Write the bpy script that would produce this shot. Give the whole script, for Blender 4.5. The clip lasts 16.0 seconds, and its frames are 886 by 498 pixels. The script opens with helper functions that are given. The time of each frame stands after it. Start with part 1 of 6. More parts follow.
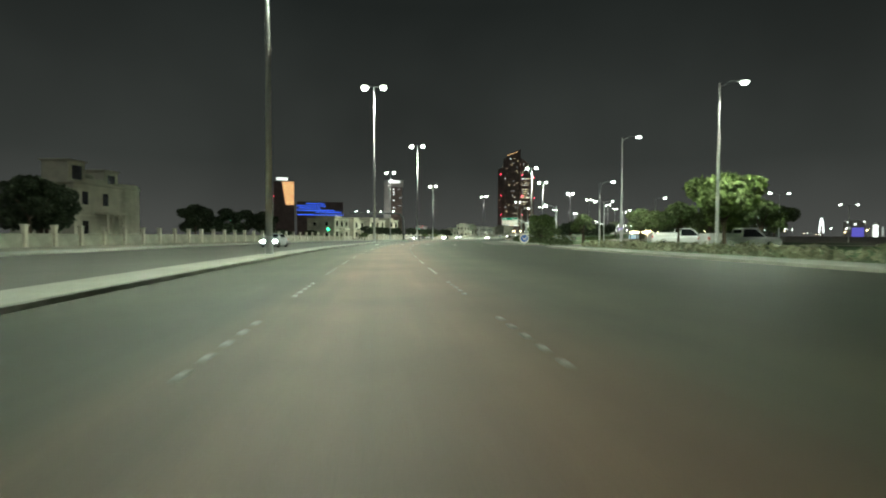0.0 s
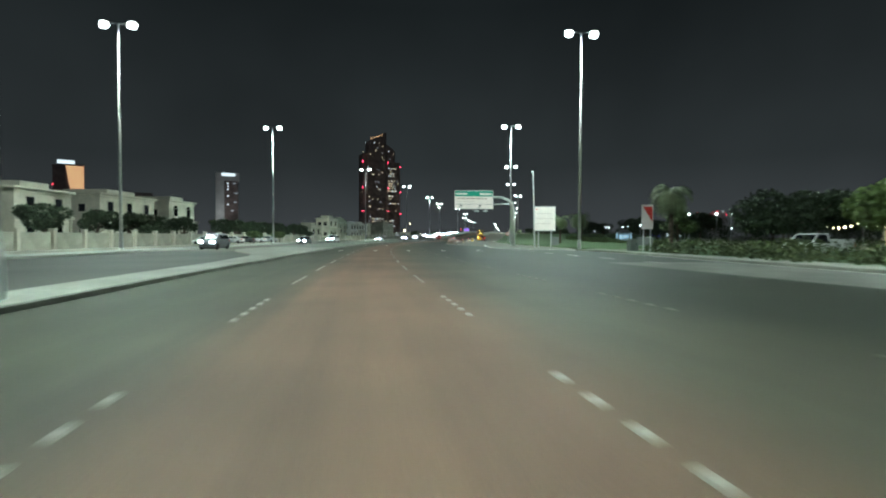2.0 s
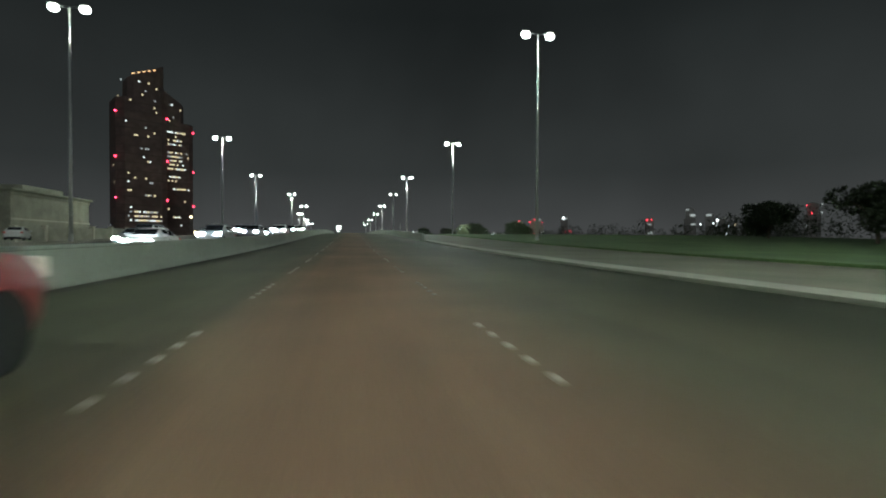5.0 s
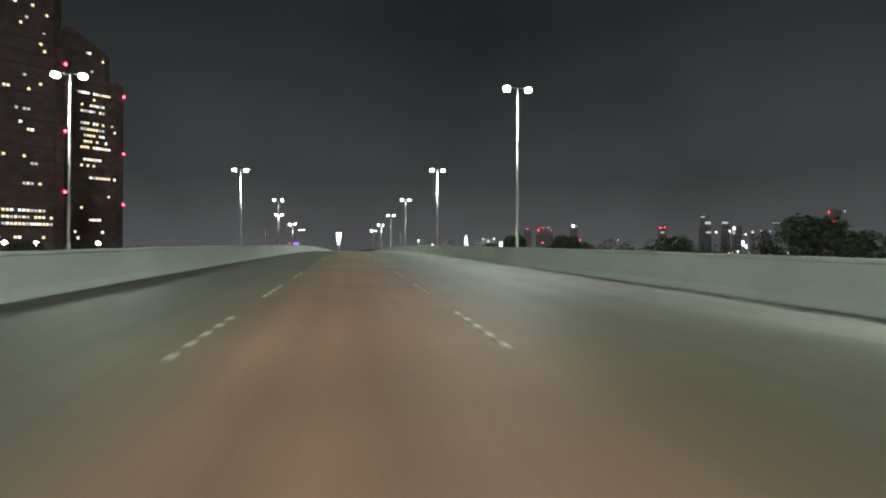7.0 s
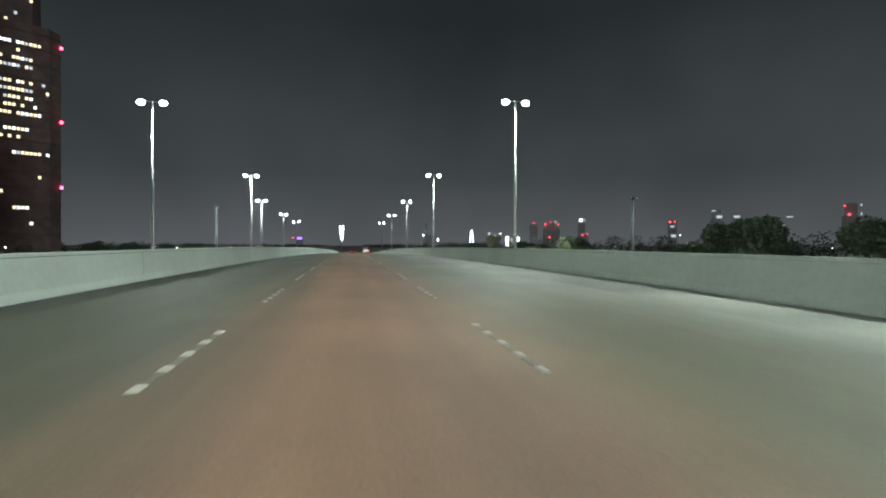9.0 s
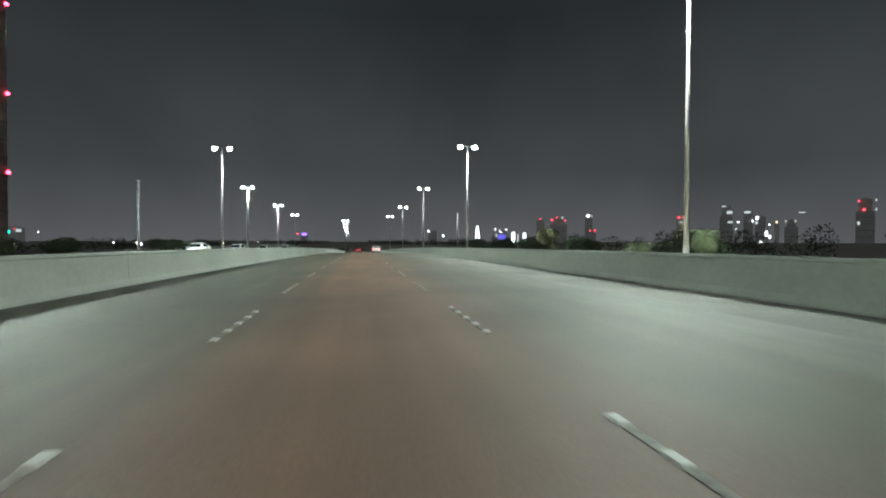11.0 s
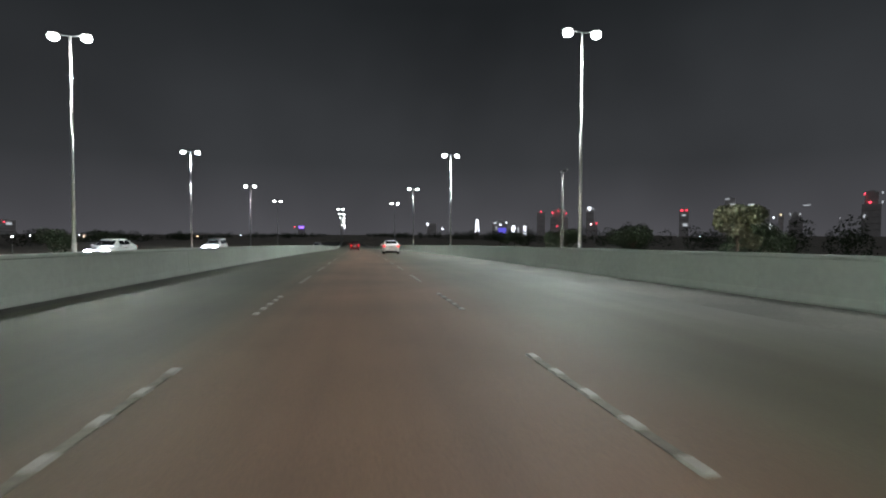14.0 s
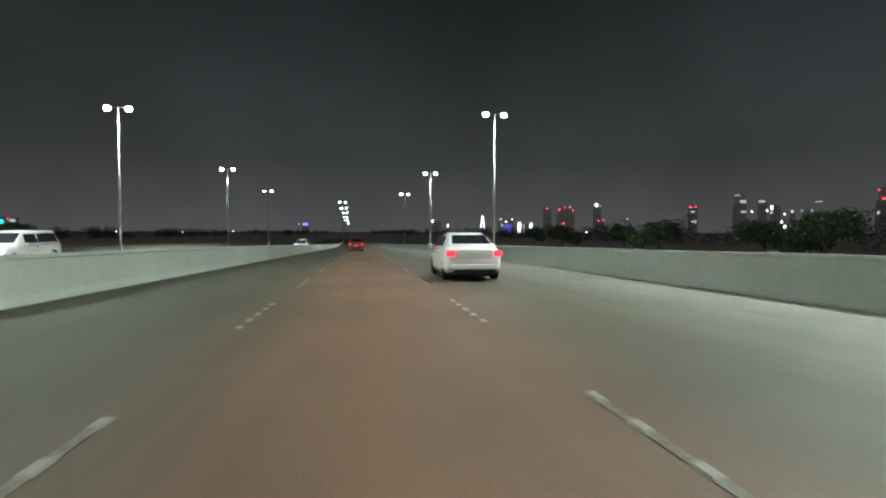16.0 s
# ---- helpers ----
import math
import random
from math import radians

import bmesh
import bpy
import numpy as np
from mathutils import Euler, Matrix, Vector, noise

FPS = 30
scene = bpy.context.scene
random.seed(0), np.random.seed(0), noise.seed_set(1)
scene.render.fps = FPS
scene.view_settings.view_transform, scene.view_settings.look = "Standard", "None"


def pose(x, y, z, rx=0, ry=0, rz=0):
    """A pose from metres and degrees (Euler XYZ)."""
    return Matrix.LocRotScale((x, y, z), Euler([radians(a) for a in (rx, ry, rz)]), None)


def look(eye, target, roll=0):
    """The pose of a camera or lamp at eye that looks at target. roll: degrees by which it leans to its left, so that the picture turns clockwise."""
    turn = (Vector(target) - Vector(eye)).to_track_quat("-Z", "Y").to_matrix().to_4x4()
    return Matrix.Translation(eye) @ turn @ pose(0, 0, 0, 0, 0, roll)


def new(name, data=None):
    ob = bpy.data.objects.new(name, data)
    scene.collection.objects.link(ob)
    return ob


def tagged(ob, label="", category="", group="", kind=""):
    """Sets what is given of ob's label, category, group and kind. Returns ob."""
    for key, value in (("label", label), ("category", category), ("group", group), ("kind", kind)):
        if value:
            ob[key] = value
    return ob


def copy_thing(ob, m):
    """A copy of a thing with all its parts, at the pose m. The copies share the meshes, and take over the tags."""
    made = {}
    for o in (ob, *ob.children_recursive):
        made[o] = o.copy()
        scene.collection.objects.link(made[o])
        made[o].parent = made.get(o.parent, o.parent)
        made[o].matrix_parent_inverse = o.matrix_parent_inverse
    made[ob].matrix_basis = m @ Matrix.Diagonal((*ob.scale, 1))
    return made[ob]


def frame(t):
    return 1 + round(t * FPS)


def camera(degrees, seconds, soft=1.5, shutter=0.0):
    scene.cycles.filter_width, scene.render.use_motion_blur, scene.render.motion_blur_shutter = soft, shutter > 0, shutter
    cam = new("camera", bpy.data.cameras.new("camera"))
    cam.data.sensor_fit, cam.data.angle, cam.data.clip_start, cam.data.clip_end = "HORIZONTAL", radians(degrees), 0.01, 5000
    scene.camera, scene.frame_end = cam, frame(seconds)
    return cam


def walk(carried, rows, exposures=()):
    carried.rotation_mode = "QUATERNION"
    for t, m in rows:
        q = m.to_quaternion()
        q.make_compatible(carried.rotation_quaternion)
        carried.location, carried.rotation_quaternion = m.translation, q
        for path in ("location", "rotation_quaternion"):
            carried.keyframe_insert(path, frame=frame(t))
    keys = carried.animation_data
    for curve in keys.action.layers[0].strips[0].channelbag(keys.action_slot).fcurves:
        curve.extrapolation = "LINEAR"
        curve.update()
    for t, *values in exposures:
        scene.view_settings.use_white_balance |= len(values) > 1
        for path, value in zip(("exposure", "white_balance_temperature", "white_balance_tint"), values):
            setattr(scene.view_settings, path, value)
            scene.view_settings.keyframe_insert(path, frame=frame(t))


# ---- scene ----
# K: the model's scale. All sizes below are metres before scaling, fitted to the camera's view.
K = 0.51

# the road: bend (left positive) and rise, per 1000 m, every 40 m
BEND = [-0.75, -2.3, -2.28, -2.63, -0.97, -3.07, -2.88, -0.68, 0.07, -0.17, 0.05, 0.27, -0.14, 0.45, -0.67, 0.13,
        0.06, 0.32, 0.18, 0.1, 0.04, 0.02]
RISE = [-0.11, 0.01, 0.03, -0.24, 0.21, 0.1, -0.12, 0.14, 0.53, 0.36, -0.24, -0.26, -0.17, -0.31, -0.23, -0.13,
        -0.18, -0.08, -0.01, 0.03, 0.14, 0.16, 0.12, 0.05]
SG = np.arange(0.0, 1201.0, 2.0)
knots = np.arange(0.0, 1201.0, 40.0)
RP = np.cumsum(np.interp(SG, knots, BEND + [0.0] * (31 - len(BEND)))) * 2e-3
RP -= RP[0]
RS = np.cumsum(np.interp(SG, knots, RISE + [0.0] * (31 - len(RISE)))) * 2e-3
RX = np.concatenate([[0], np.cumsum(-np.sin(RP[:-1]))]) * 2.0
RY = np.concatenate([[0], np.cumsum(np.cos(RP[:-1]))]) * 2.0
RZ = np.concatenate([[0], np.cumsum(RS[:-1])]) * 2.0


def on_road(s):
    """x, y, z, heading and slope of the driven lane's middle at s."""
    x, y, z, p, g = [float(np.interp(s, SG, a)) for a in (RX, RY, RZ, RP, RS)]
    if s < 0:
        x, y, z = x - math.sin(p) * s, y + math.cos(p) * s, z + g * s
    if s > SG[-1]:
        d = s - SG[-1]
        x, y, z = x - math.sin(p) * d, y + math.cos(p) * d, z + g * d
    return x, y, z, p, g


def at(s, e, z=0.0):
    """The place at s along the road, e to the right of the lane's middle, z over the road."""
    x, y, h, p, g = on_road(s)
    return Vector((x + e * math.cos(p), y + e * math.sin(p), h + z)) * K


def place(s, e, z=0.0, turn=0.0, tilt=True):
    x, y, h, p, g = on_road(s)
    v = at(s, e, z)
    return pose(v.x, v.y, v.z, math.degrees(g) if tilt else 0, 0, math.degrees(p) + turn)


# ---- the camera and its way ----
cam = camera(85.373, 16.0, soft=2.0, shutter=0.1)
# seconds, metres along the road, pitch and yaw of the mount in degrees
DRIVE = [
    (0, 0.0, -0.42, 2.73), (0.5, 32.47, -0.23, 0.13), (1, 63.89, -0.24, -0.28), (1.5, 94.71, -0.29, -0.02),
    (2, 125.97, 0.08, 0.06), (2.5, 157.19, 0.09, -0.28), (3, 188.93, -0.23, -0.72), (3.5, 220.91, -0.29, -0.64),
    (4, 252.78, -0.09, -0.82), (4.2, 265.27, -0.04, -0.69), (4.9, 308.77, -0.13, -0.6), (5.6, 352.26, -0.2, -0.4),
    (6.3, 396.3, -0.24, -0.19), (6.5, 410.0, 0.02, -0.11), (7, 446.3, 0.19, -0.49), (7.1, 453.8, 0.15, -0.49),
    (7.2, 461.35, 0.1, -0.45), (7.3, 468.9, 0.03, -0.4), (7.4, 476.2, -0.04, -0.35), (7.5, 480.35, -0.09, -0.27),
    (7.6, 482.3, -0.09, -0.3), (8, 490.0, -0.05, -0.19), (8.5, 499.62, 0.15, -0.15), (9, 509.74, 0.31, -0.24),
    (9.2, 513.36, 0.24, -0.1), (10.0, 528.42, 0.33, -0.05), (10.8, 543.48, 0.41, 0.0), (11.5, 556.66, 0.5, 0.13),
    (12, 566.11, 0.43, 0.38), (12.5, 575.41, 0.32, 0.64), (13, 584.43, 0.0, 0.8), (13.5, 593.72, 0.11, 0.74),
    (14, 602.92, 0.25, 0.74), (14.5, 611.78, 0.26, 0.92), (15, 620.95, 0.25, 0.89), (15.5, 630.07, 0.31, 0.92),
    (16, 639.4, 0.22, 1.07),
]
EYE = 1.2
rows = []
for t, s, dp, dy in DRIVE:
    x, y, z, p, g = on_road(s)
    rows.append((t, pose(x * K, y * K, (z + EYE) * K, 90 + math.degrees(g) - 1.193 + dp, -0.15,
                         math.degrees(p) - 10.434 + dy)))
walk(cam, rows, [(0, 0.05, 6650, -8), (0.5, -0.7, 6200, -4), (1, -0.28, 5950, -2), (1.5, -0.7, 6000, -3), (2, -0.35, 5650, -6), (2.5, -0.58, 5850, -4), (3, -0.63, 5900, -4), (3.5, -0.63, 6050, -6), (4.2, -0.63, 6100, -5), (5.2, 0.0, 6200, -2), (6.5, 0.17, 6300, 2),
                 (7, 0.32, 6250, 4), (7.5, 0.42, 6200, 2), (8, 0.4, 5900, 1), (9, 0.55, 5900, 1), (11.5, 0.62, 6050, 4), (12, 0.6, 6050, 5), (12.5, 0.28, 6000, 5), (13, 0.2, 5950, 7),
                 (13.5, 0.1, 6050, 11), (14, 0.15, 6050, 12), (14.5, 0.3, 6050, 12), (15, 0.15, 6100, 11), (15.5, 0.1, 6150, 10), (16, 0.18, 6150, 6)])

# ---- night sky and light ----
world = bpy.data.worlds.new("night_sky")
scene.world = world
world.use_nodes = True
wn, wl = world.node_tree.nodes, world.node_tree.links
bg = wn["Background"]
co = wn.new("ShaderNodeTexCoord")
sep = wn.new("ShaderNodeSeparateXYZ")
ramp = wn.new("ShaderNodeValToRGB")
wl.new(co.outputs["Generated"], sep.inputs[0])
wl.new(sep.outputs["Z"], ramp.inputs[0])
ramp.color_ramp.elements[0].position, ramp.color_ramp.elements[0].color = 0.0, (0.074, 0.071, 0.073, 1)
ramp.color_ramp.elements[1].position, ramp.color_ramp.elements[1].color = 0.42, (0.0150, 0.0165, 0.0170, 1)
mid = ramp.color_ramp.elements.new(0.14)
mid.color = (0.0370, 0.0380, 0.0385, 1)
# thin uneven haze lit by the town
haze = wn.new("ShaderNodeTexNoise")
haze.inputs["Scale"].default_value, haze.inputs["Detail"].default_value = 2.2, 3.0
wl.new(co.outputs["Generated"], haze.inputs["Vector"])
patch = wn.new("ShaderNodeMapRange")
patch.inputs["From Min"].default_value, patch.inputs["From Max"].default_value = 0.3, 0.7
patch.inputs["To Min"].default_value, patch.inputs["To Max"].default_value = 0.78, 1.22
wl.new(haze.outputs["Fac"], patch.inputs["Value"])
veil = wn.new("ShaderNodeMix")
veil.data_type, veil.blend_type = "RGBA", "MULTIPLY"
veil.inputs["Factor"].default_value = 1.0
wl.new(ramp.outputs[0], veil.inputs["A"])
wl.new(patch.outputs["Result"], veil.inputs["B"])
wl.new(veil.outputs["Result"], bg.inputs["Color"])
bg.inputs["Strength"].default_value = 1.0

# soft fill sun, added to lift the unlit ground and far walls
night_fill = bpy.data.lights.new("night_fill", "SUN")
night_fill.energy, night_fill.angle, night_fill.color = 0.2, math.radians(12), (0.95, 0.97, 1.0)
night_fill_ob = new("night_fill", night_fill)
night_fill_ob.rotation_euler = (math.radians(48), 0, math.radians(-25))

LAMP_WATTS = 58000.0 * K * K
LAMP_TINT = (0.94, 1.0, 0.90)


# ---- materials ----
def material(name, color, rough=0.7, metal=0.0, grain=0.0, grain_size=0.2, stain=0.0, stain_size=3.0, bump=0.0,
             glow=0.0, spread=0.0, second=None, gloss=None):
    """A surface with fine grain, broad stains, a bump and a spread from piece to piece."""
    m = bpy.data.materials.new(name)
    m.use_nodes = True
    n, l = m.node_tree.nodes, m.node_tree.links
    b = n["Principled BSDF"]
    b.inputs["Roughness"].default_value, b.inputs["Metallic"].default_value = rough, metal
    if gloss is not None:
        b.inputs["Specular IOR Level"].default_value = gloss
    b.inputs["Base Color"].default_value = (*color, 1)
    if glow:
        b.inputs["Emission Color"].default_value = (*(second or color), 1)
        b.inputs["Emission Strength"].default_value = glow
    tc = n.new("ShaderNodeTexCoord")

    def mixed(source, value, dark, light):
        mp = n.new("ShaderNodeMapRange")
        mp.inputs["From Min"].default_value, mp.inputs["From Max"].default_value = 0.3, 0.7
        mp.inputs["To Min"].default_value, mp.inputs["To Max"].default_value = dark, light
        l.new(value, mp.inputs["Value"])
        mx = n.new("ShaderNodeMix")
        mx.data_type, mx.blend_type = "RGBA", "MULTIPLY"
        mx.inputs["Factor"].default_value = 1.0
        if source is None:
            mx.inputs["A"].default_value = (*color, 1)
        else:
            l.new(source, mx.inputs["A"])
        l.new(mp.outputs["Result"], mx.inputs["B"])
        return mx.outputs["Result"]

    out = None
    noise_out = None
    if grain or bump:
        t = n.new("ShaderNodeTexNoise")
        t.inputs["Scale"].default_value, t.inputs["Detail"].default_value = 1.0 / (grain_size * K), 4.0
        l.new(tc.outputs["Object"], t.inputs["Vector"])
        noise_out = t.outputs["Fac"]
        if grain:
            out = mixed(out, noise_out, 1 - grain, 1 + grain)
    if stain:
        t = n.new("ShaderNodeTexNoise")
        t.inputs["Scale"].default_value, t.inputs["Detail"].default_value = 1.0 / (stain_size * K), 3.0
        l.new(tc.outputs["Object"], t.inputs["Vector"])
        out = mixed(out, t.outputs["Fac"], 1 - stain, 1 + stain)
    if spread:
        info = n.new("ShaderNodeObjectInfo")
        mp = n.new("ShaderNodeMapRange")
        mp.inputs["To Min"].default_value, mp.inputs["To Max"].default_value = 1 - spread, 1 + spread
        l.new(info.outputs["Random"], mp.inputs["Value"])
        mx = n.new("ShaderNodeMix")
        mx.data_type, mx.blend_type = "RGBA", "MULTIPLY"
        mx.inputs["Factor"].default_value = 1.0
        if out is None:
            mx.inputs["A"].default_value = (*color, 1)
        else:
            l.new(out, mx.inputs["A"])
        l.new(mp.outputs["Result"], mx.inputs["B"])
        out = mx.outputs["Result"]
    if out is not None:
        l.new(out, b.inputs["Base Color"])
    if bump:
        bn = n.new("ShaderNodeBump")
        bn.inputs["Strength"].default_value, bn.inputs["Distance"].default_value = bump, 0.02 * K
        l.new(noise_out, bn.inputs["Height"])
        l.new(bn.outputs["Normal"], b.inputs["Normal"])
    return m


ASPHALT_DUSTY = material("dusty_asphalt", (0.115, 0.107, 0.08), 0.8, grain=0.2, grain_size=0.05, stain=0.25, stain_size=4.0, bump=0.1)
ASPHALT_OLD = material("worn_asphalt", (0.052, 0.049, 0.04), 0.72, grain=0.25, grain_size=0.05, stain=0.25, stain_size=6.0, bump=0.1)
CONCRETE = material("concrete", (0.315, 0.335, 0.295), 0.85, grain=0.05, grain_size=0.15, stain=0.09, stain_size=3.5, bump=0.08)
PAVING = material("paving", (0.27, 0.265, 0.225), 0.9, grain=0.15, grain_size=0.1, stain=0.2, stain_size=3.0, bump=0.2)
PAVING_DARK = material("darker_paving", (0.175, 0.185, 0.15), 0.9, grain=0.15, grain_size=0.1, stain=0.2, stain_size=3.0, bump=0.2)
KERB = material("kerb_stone", (0.30, 0.30, 0.26), 0.85, grain=0.15, grain_size=0.1, spread=0.15)
KERB_DARK = material("dirty_kerb_stone", (0.155, 0.15, 0.125), 0.9, grain=0.25, grain_size=0.08, stain=0.2, stain_size=1.0, spread=0.25)
DARK_STONE = material("dark_stone", (0.07, 0.068, 0.06), 0.9, grain=0.2, grain_size=0.1, spread=0.2)
SHOULDER = material("pale_shoulder", (0.132, 0.128, 0.108), 0.8, grain=0.2, grain_size=0.06, stain=0.3, stain_size=3.0, bump=0.1)
SAND = material("sandy_ground", (0.25, 0.225, 0.18), 0.95, grain=0.25, grain_size=0.3, stain=0.3, stain_size=8.0, bump=0.4)
GRASS_GROUND = material("mown_grass", (0.07, 0.108, 0.038), 0.95, grain=0.4, grain_size=0.12, stain=0.25, stain_size=5.0, bump=0.5)
MARKING = material("ceramic_marker", (0.235, 0.22, 0.19), 0.5, grain=0.15, grain_size=0.1, spread=0.3)
PAINT = material("road_paint", (0.55, 0.53, 0.48), 0.7, grain=0.25, grain_size=0.12, spread=0.15)
DULL_STEEL = material("weathered_steel", (0.13, 0.135, 0.13), 0.7, 0.2, grain=0.15, grain_size=0.4, spread=0.1)
GALV = material("galvanised_steel", (0.52, 0.53, 0.51), 0.5, 0.25, grain=0.12, grain_size=0.4, spread=0.1)
GREY_STEEL = material("painted_steel", (0.20, 0.21, 0.20), 0.6, 0.2, grain=0.1, grain_size=0.4)
BULB = material("lamp_bowl", (0.9, 0.9, 0.9), 0.3, glow=26.0, second=LAMP_TINT)


def lane_asphalt():
    """Worn asphalt: u is metres across, v metres along. The car's own headlamp glow is put into the middle lane's
    redder, paler colour; dimmer light is put into the outer lanes' darker colour, which turns pale on the viaduct; the
    left lane is darkened too.
    """
    m = material("asphalt", (0.058, 0.051, 0.032), 0.65, grain=0.16, grain_size=0.018, stain=0.26, stain_size=4.0, bump=0.06, gloss=0.42)
    n, l = m.node_tree.nodes, m.node_tree.links
    b = n["Principled BSDF"]
    old = b.inputs["Base Color"].links[0].from_socket
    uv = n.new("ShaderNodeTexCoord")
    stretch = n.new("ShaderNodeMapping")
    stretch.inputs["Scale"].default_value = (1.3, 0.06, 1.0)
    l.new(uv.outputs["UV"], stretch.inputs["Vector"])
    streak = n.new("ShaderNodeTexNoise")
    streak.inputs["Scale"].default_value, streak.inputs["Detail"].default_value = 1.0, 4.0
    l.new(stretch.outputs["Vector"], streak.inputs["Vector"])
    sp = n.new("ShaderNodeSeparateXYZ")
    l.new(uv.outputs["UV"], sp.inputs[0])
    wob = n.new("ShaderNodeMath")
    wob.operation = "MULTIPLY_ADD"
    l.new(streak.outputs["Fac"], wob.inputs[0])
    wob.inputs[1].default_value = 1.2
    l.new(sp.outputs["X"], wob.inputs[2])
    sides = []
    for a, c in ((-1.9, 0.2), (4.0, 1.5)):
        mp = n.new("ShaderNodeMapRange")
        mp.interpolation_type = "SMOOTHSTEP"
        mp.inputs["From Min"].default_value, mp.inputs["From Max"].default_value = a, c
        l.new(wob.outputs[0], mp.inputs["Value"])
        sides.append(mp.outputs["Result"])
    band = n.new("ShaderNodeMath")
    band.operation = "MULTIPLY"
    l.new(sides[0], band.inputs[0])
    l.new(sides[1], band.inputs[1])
    # headlamp glow put into the middle lane's redder, paler colour
    headlamp_tone = n.new("ShaderNodeMix")
    headlamp_tone.data_type, headlamp_tone.blend_type = "RGBA", "MULTIPLY"
    headlamp_tone.inputs["B"].default_value = (2.3, 1.55, 1.5, 1)
    l.new(band.outputs[0], headlamp_tone.inputs["Factor"])
    l.new(old, headlamp_tone.inputs["A"])
    wear = n.new("ShaderNodeMapRange")
    wear.inputs["From Min"].default_value, wear.inputs["From Max"].default_value = 0.3, 0.7
    wear.inputs["To Min"].default_value, wear.inputs["To Max"].default_value = 0.84, 1.16
    l.new(streak.outputs["Fac"], wear.inputs["Value"])
    mx = n.new("ShaderNodeMix")
    mx.data_type, mx.blend_type = "RGBA", "MULTIPLY"
    mx.inputs["Factor"].default_value = 1.0
    # dimmer light put into the outer lanes' colour, paled on the viaduct
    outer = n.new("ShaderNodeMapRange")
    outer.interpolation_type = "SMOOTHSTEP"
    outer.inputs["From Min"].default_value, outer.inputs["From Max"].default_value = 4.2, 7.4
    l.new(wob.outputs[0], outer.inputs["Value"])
    outer_lane = n.new("ShaderNodeMix")
    outer_lane.data_type, outer_lane.blend_type = "RGBA", "MULTIPLY"
    on_viaduct = n.new("ShaderNodeMapRange")
    on_viaduct.inputs["From Min"].default_value, on_viaduct.inputs["From Max"].default_value = 345, 400
    l.new(sp.outputs["Y"], on_viaduct.inputs["Value"])
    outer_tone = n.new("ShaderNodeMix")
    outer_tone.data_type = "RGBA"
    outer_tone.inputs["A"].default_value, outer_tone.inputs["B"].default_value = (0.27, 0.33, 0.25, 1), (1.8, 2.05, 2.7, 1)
    l.new(on_viaduct.outputs["Result"], outer_tone.inputs["Factor"])
    l.new(outer_tone.outputs["Result"], outer_lane.inputs["B"])
    l.new(outer.outputs["Result"], outer_lane.inputs["Factor"])
    l.new(headlamp_tone.outputs["Result"], outer_lane.inputs["A"])
    # left lane's colour darkened
    inner = n.new("ShaderNodeMapRange")
    inner.interpolation_type = "SMOOTHSTEP"
    inner.inputs["From Min"].default_value, inner.inputs["From Max"].default_value = -1.0, -3.0
    l.new(wob.outputs[0], inner.inputs["Value"])
    inner_lane = n.new("ShaderNodeMix")
    inner_lane.data_type, inner_lane.blend_type = "RGBA", "MULTIPLY"
    inner_lane.inputs["B"].default_value = (0.68, 0.76, 0.68, 1)
    l.new(inner.outputs["Result"], inner_lane.inputs["Factor"])
    l.new(outer_lane.outputs["Result"], inner_lane.inputs["A"])
    l.new(inner_lane.outputs["Result"], mx.inputs["A"])
    l.new(wear.outputs["Result"], mx.inputs["B"])
    l.new(mx.outputs["Result"], b.inputs["Base Color"])
    return m


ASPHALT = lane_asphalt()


# ---- building helpers ----
def bm_box(bm, x0, y0, z0, x1, y1, z1):
    v = [bm.verts.new((x, y, z)) for z in (z0, z1) for x, y in ((x0, y0), (x1, y0), (x1, y1), (x0, y1))]
    for q in ((3, 2, 1, 0), (4, 5, 6, 7), (0, 1, 5, 4), (1, 2, 6, 5), (2, 3, 7, 6), (3, 0, 4, 7)):
        bm.faces.new([v[i] for i in q])
    return v


def box(x0, y0, z0, x1, y1, z1, bevel=0.0):
    bm = bmesh.new()
    bm_box(bm, x0, y0, z0, x1, y1, z1)
    if bevel:
        bmesh.ops.bevel(bm, geom=list(bm.edges), offset=bevel, segments=2, profile=0.6, affect="EDGES")
    return bm


def tube(points, radii, sides=10):
    """A tapered round bar along points."""
    bm = bmesh.new()
    rings = []
    pts = [Vector(p) for p in points]
    for i, p in enumerate(pts):
        d = (pts[min(i + 1, len(pts) - 1)] - pts[max(i - 1, 0)]).normalized()
        a = d.orthogonal().normalized() if abs(d.z) > 0.99 else d.cross(Vector((0, 0, 1))).normalized()
        b = d.cross(a)
        r = radii[i] if isinstance(radii, (list, tuple)) else radii
        rings.append([bm.verts.new(p + (a * math.cos(w) + b * math.sin(w)) * r)
                      for w in [2 * math.pi * k / sides for k in range(sides)]])
    for r0, r1 in zip(rings, rings[1:]):
        for k in range(sides):
            bm.faces.new((r0[k], r0[(k + 1) % sides], r1[(k + 1) % sides], r1[k]))
    bm.faces.new(rings[0])
    bm.faces.new(list(reversed(rings[-1])))
    bmesh.ops.recalc_face_normals(bm, faces=list(bm.faces))
    return bm


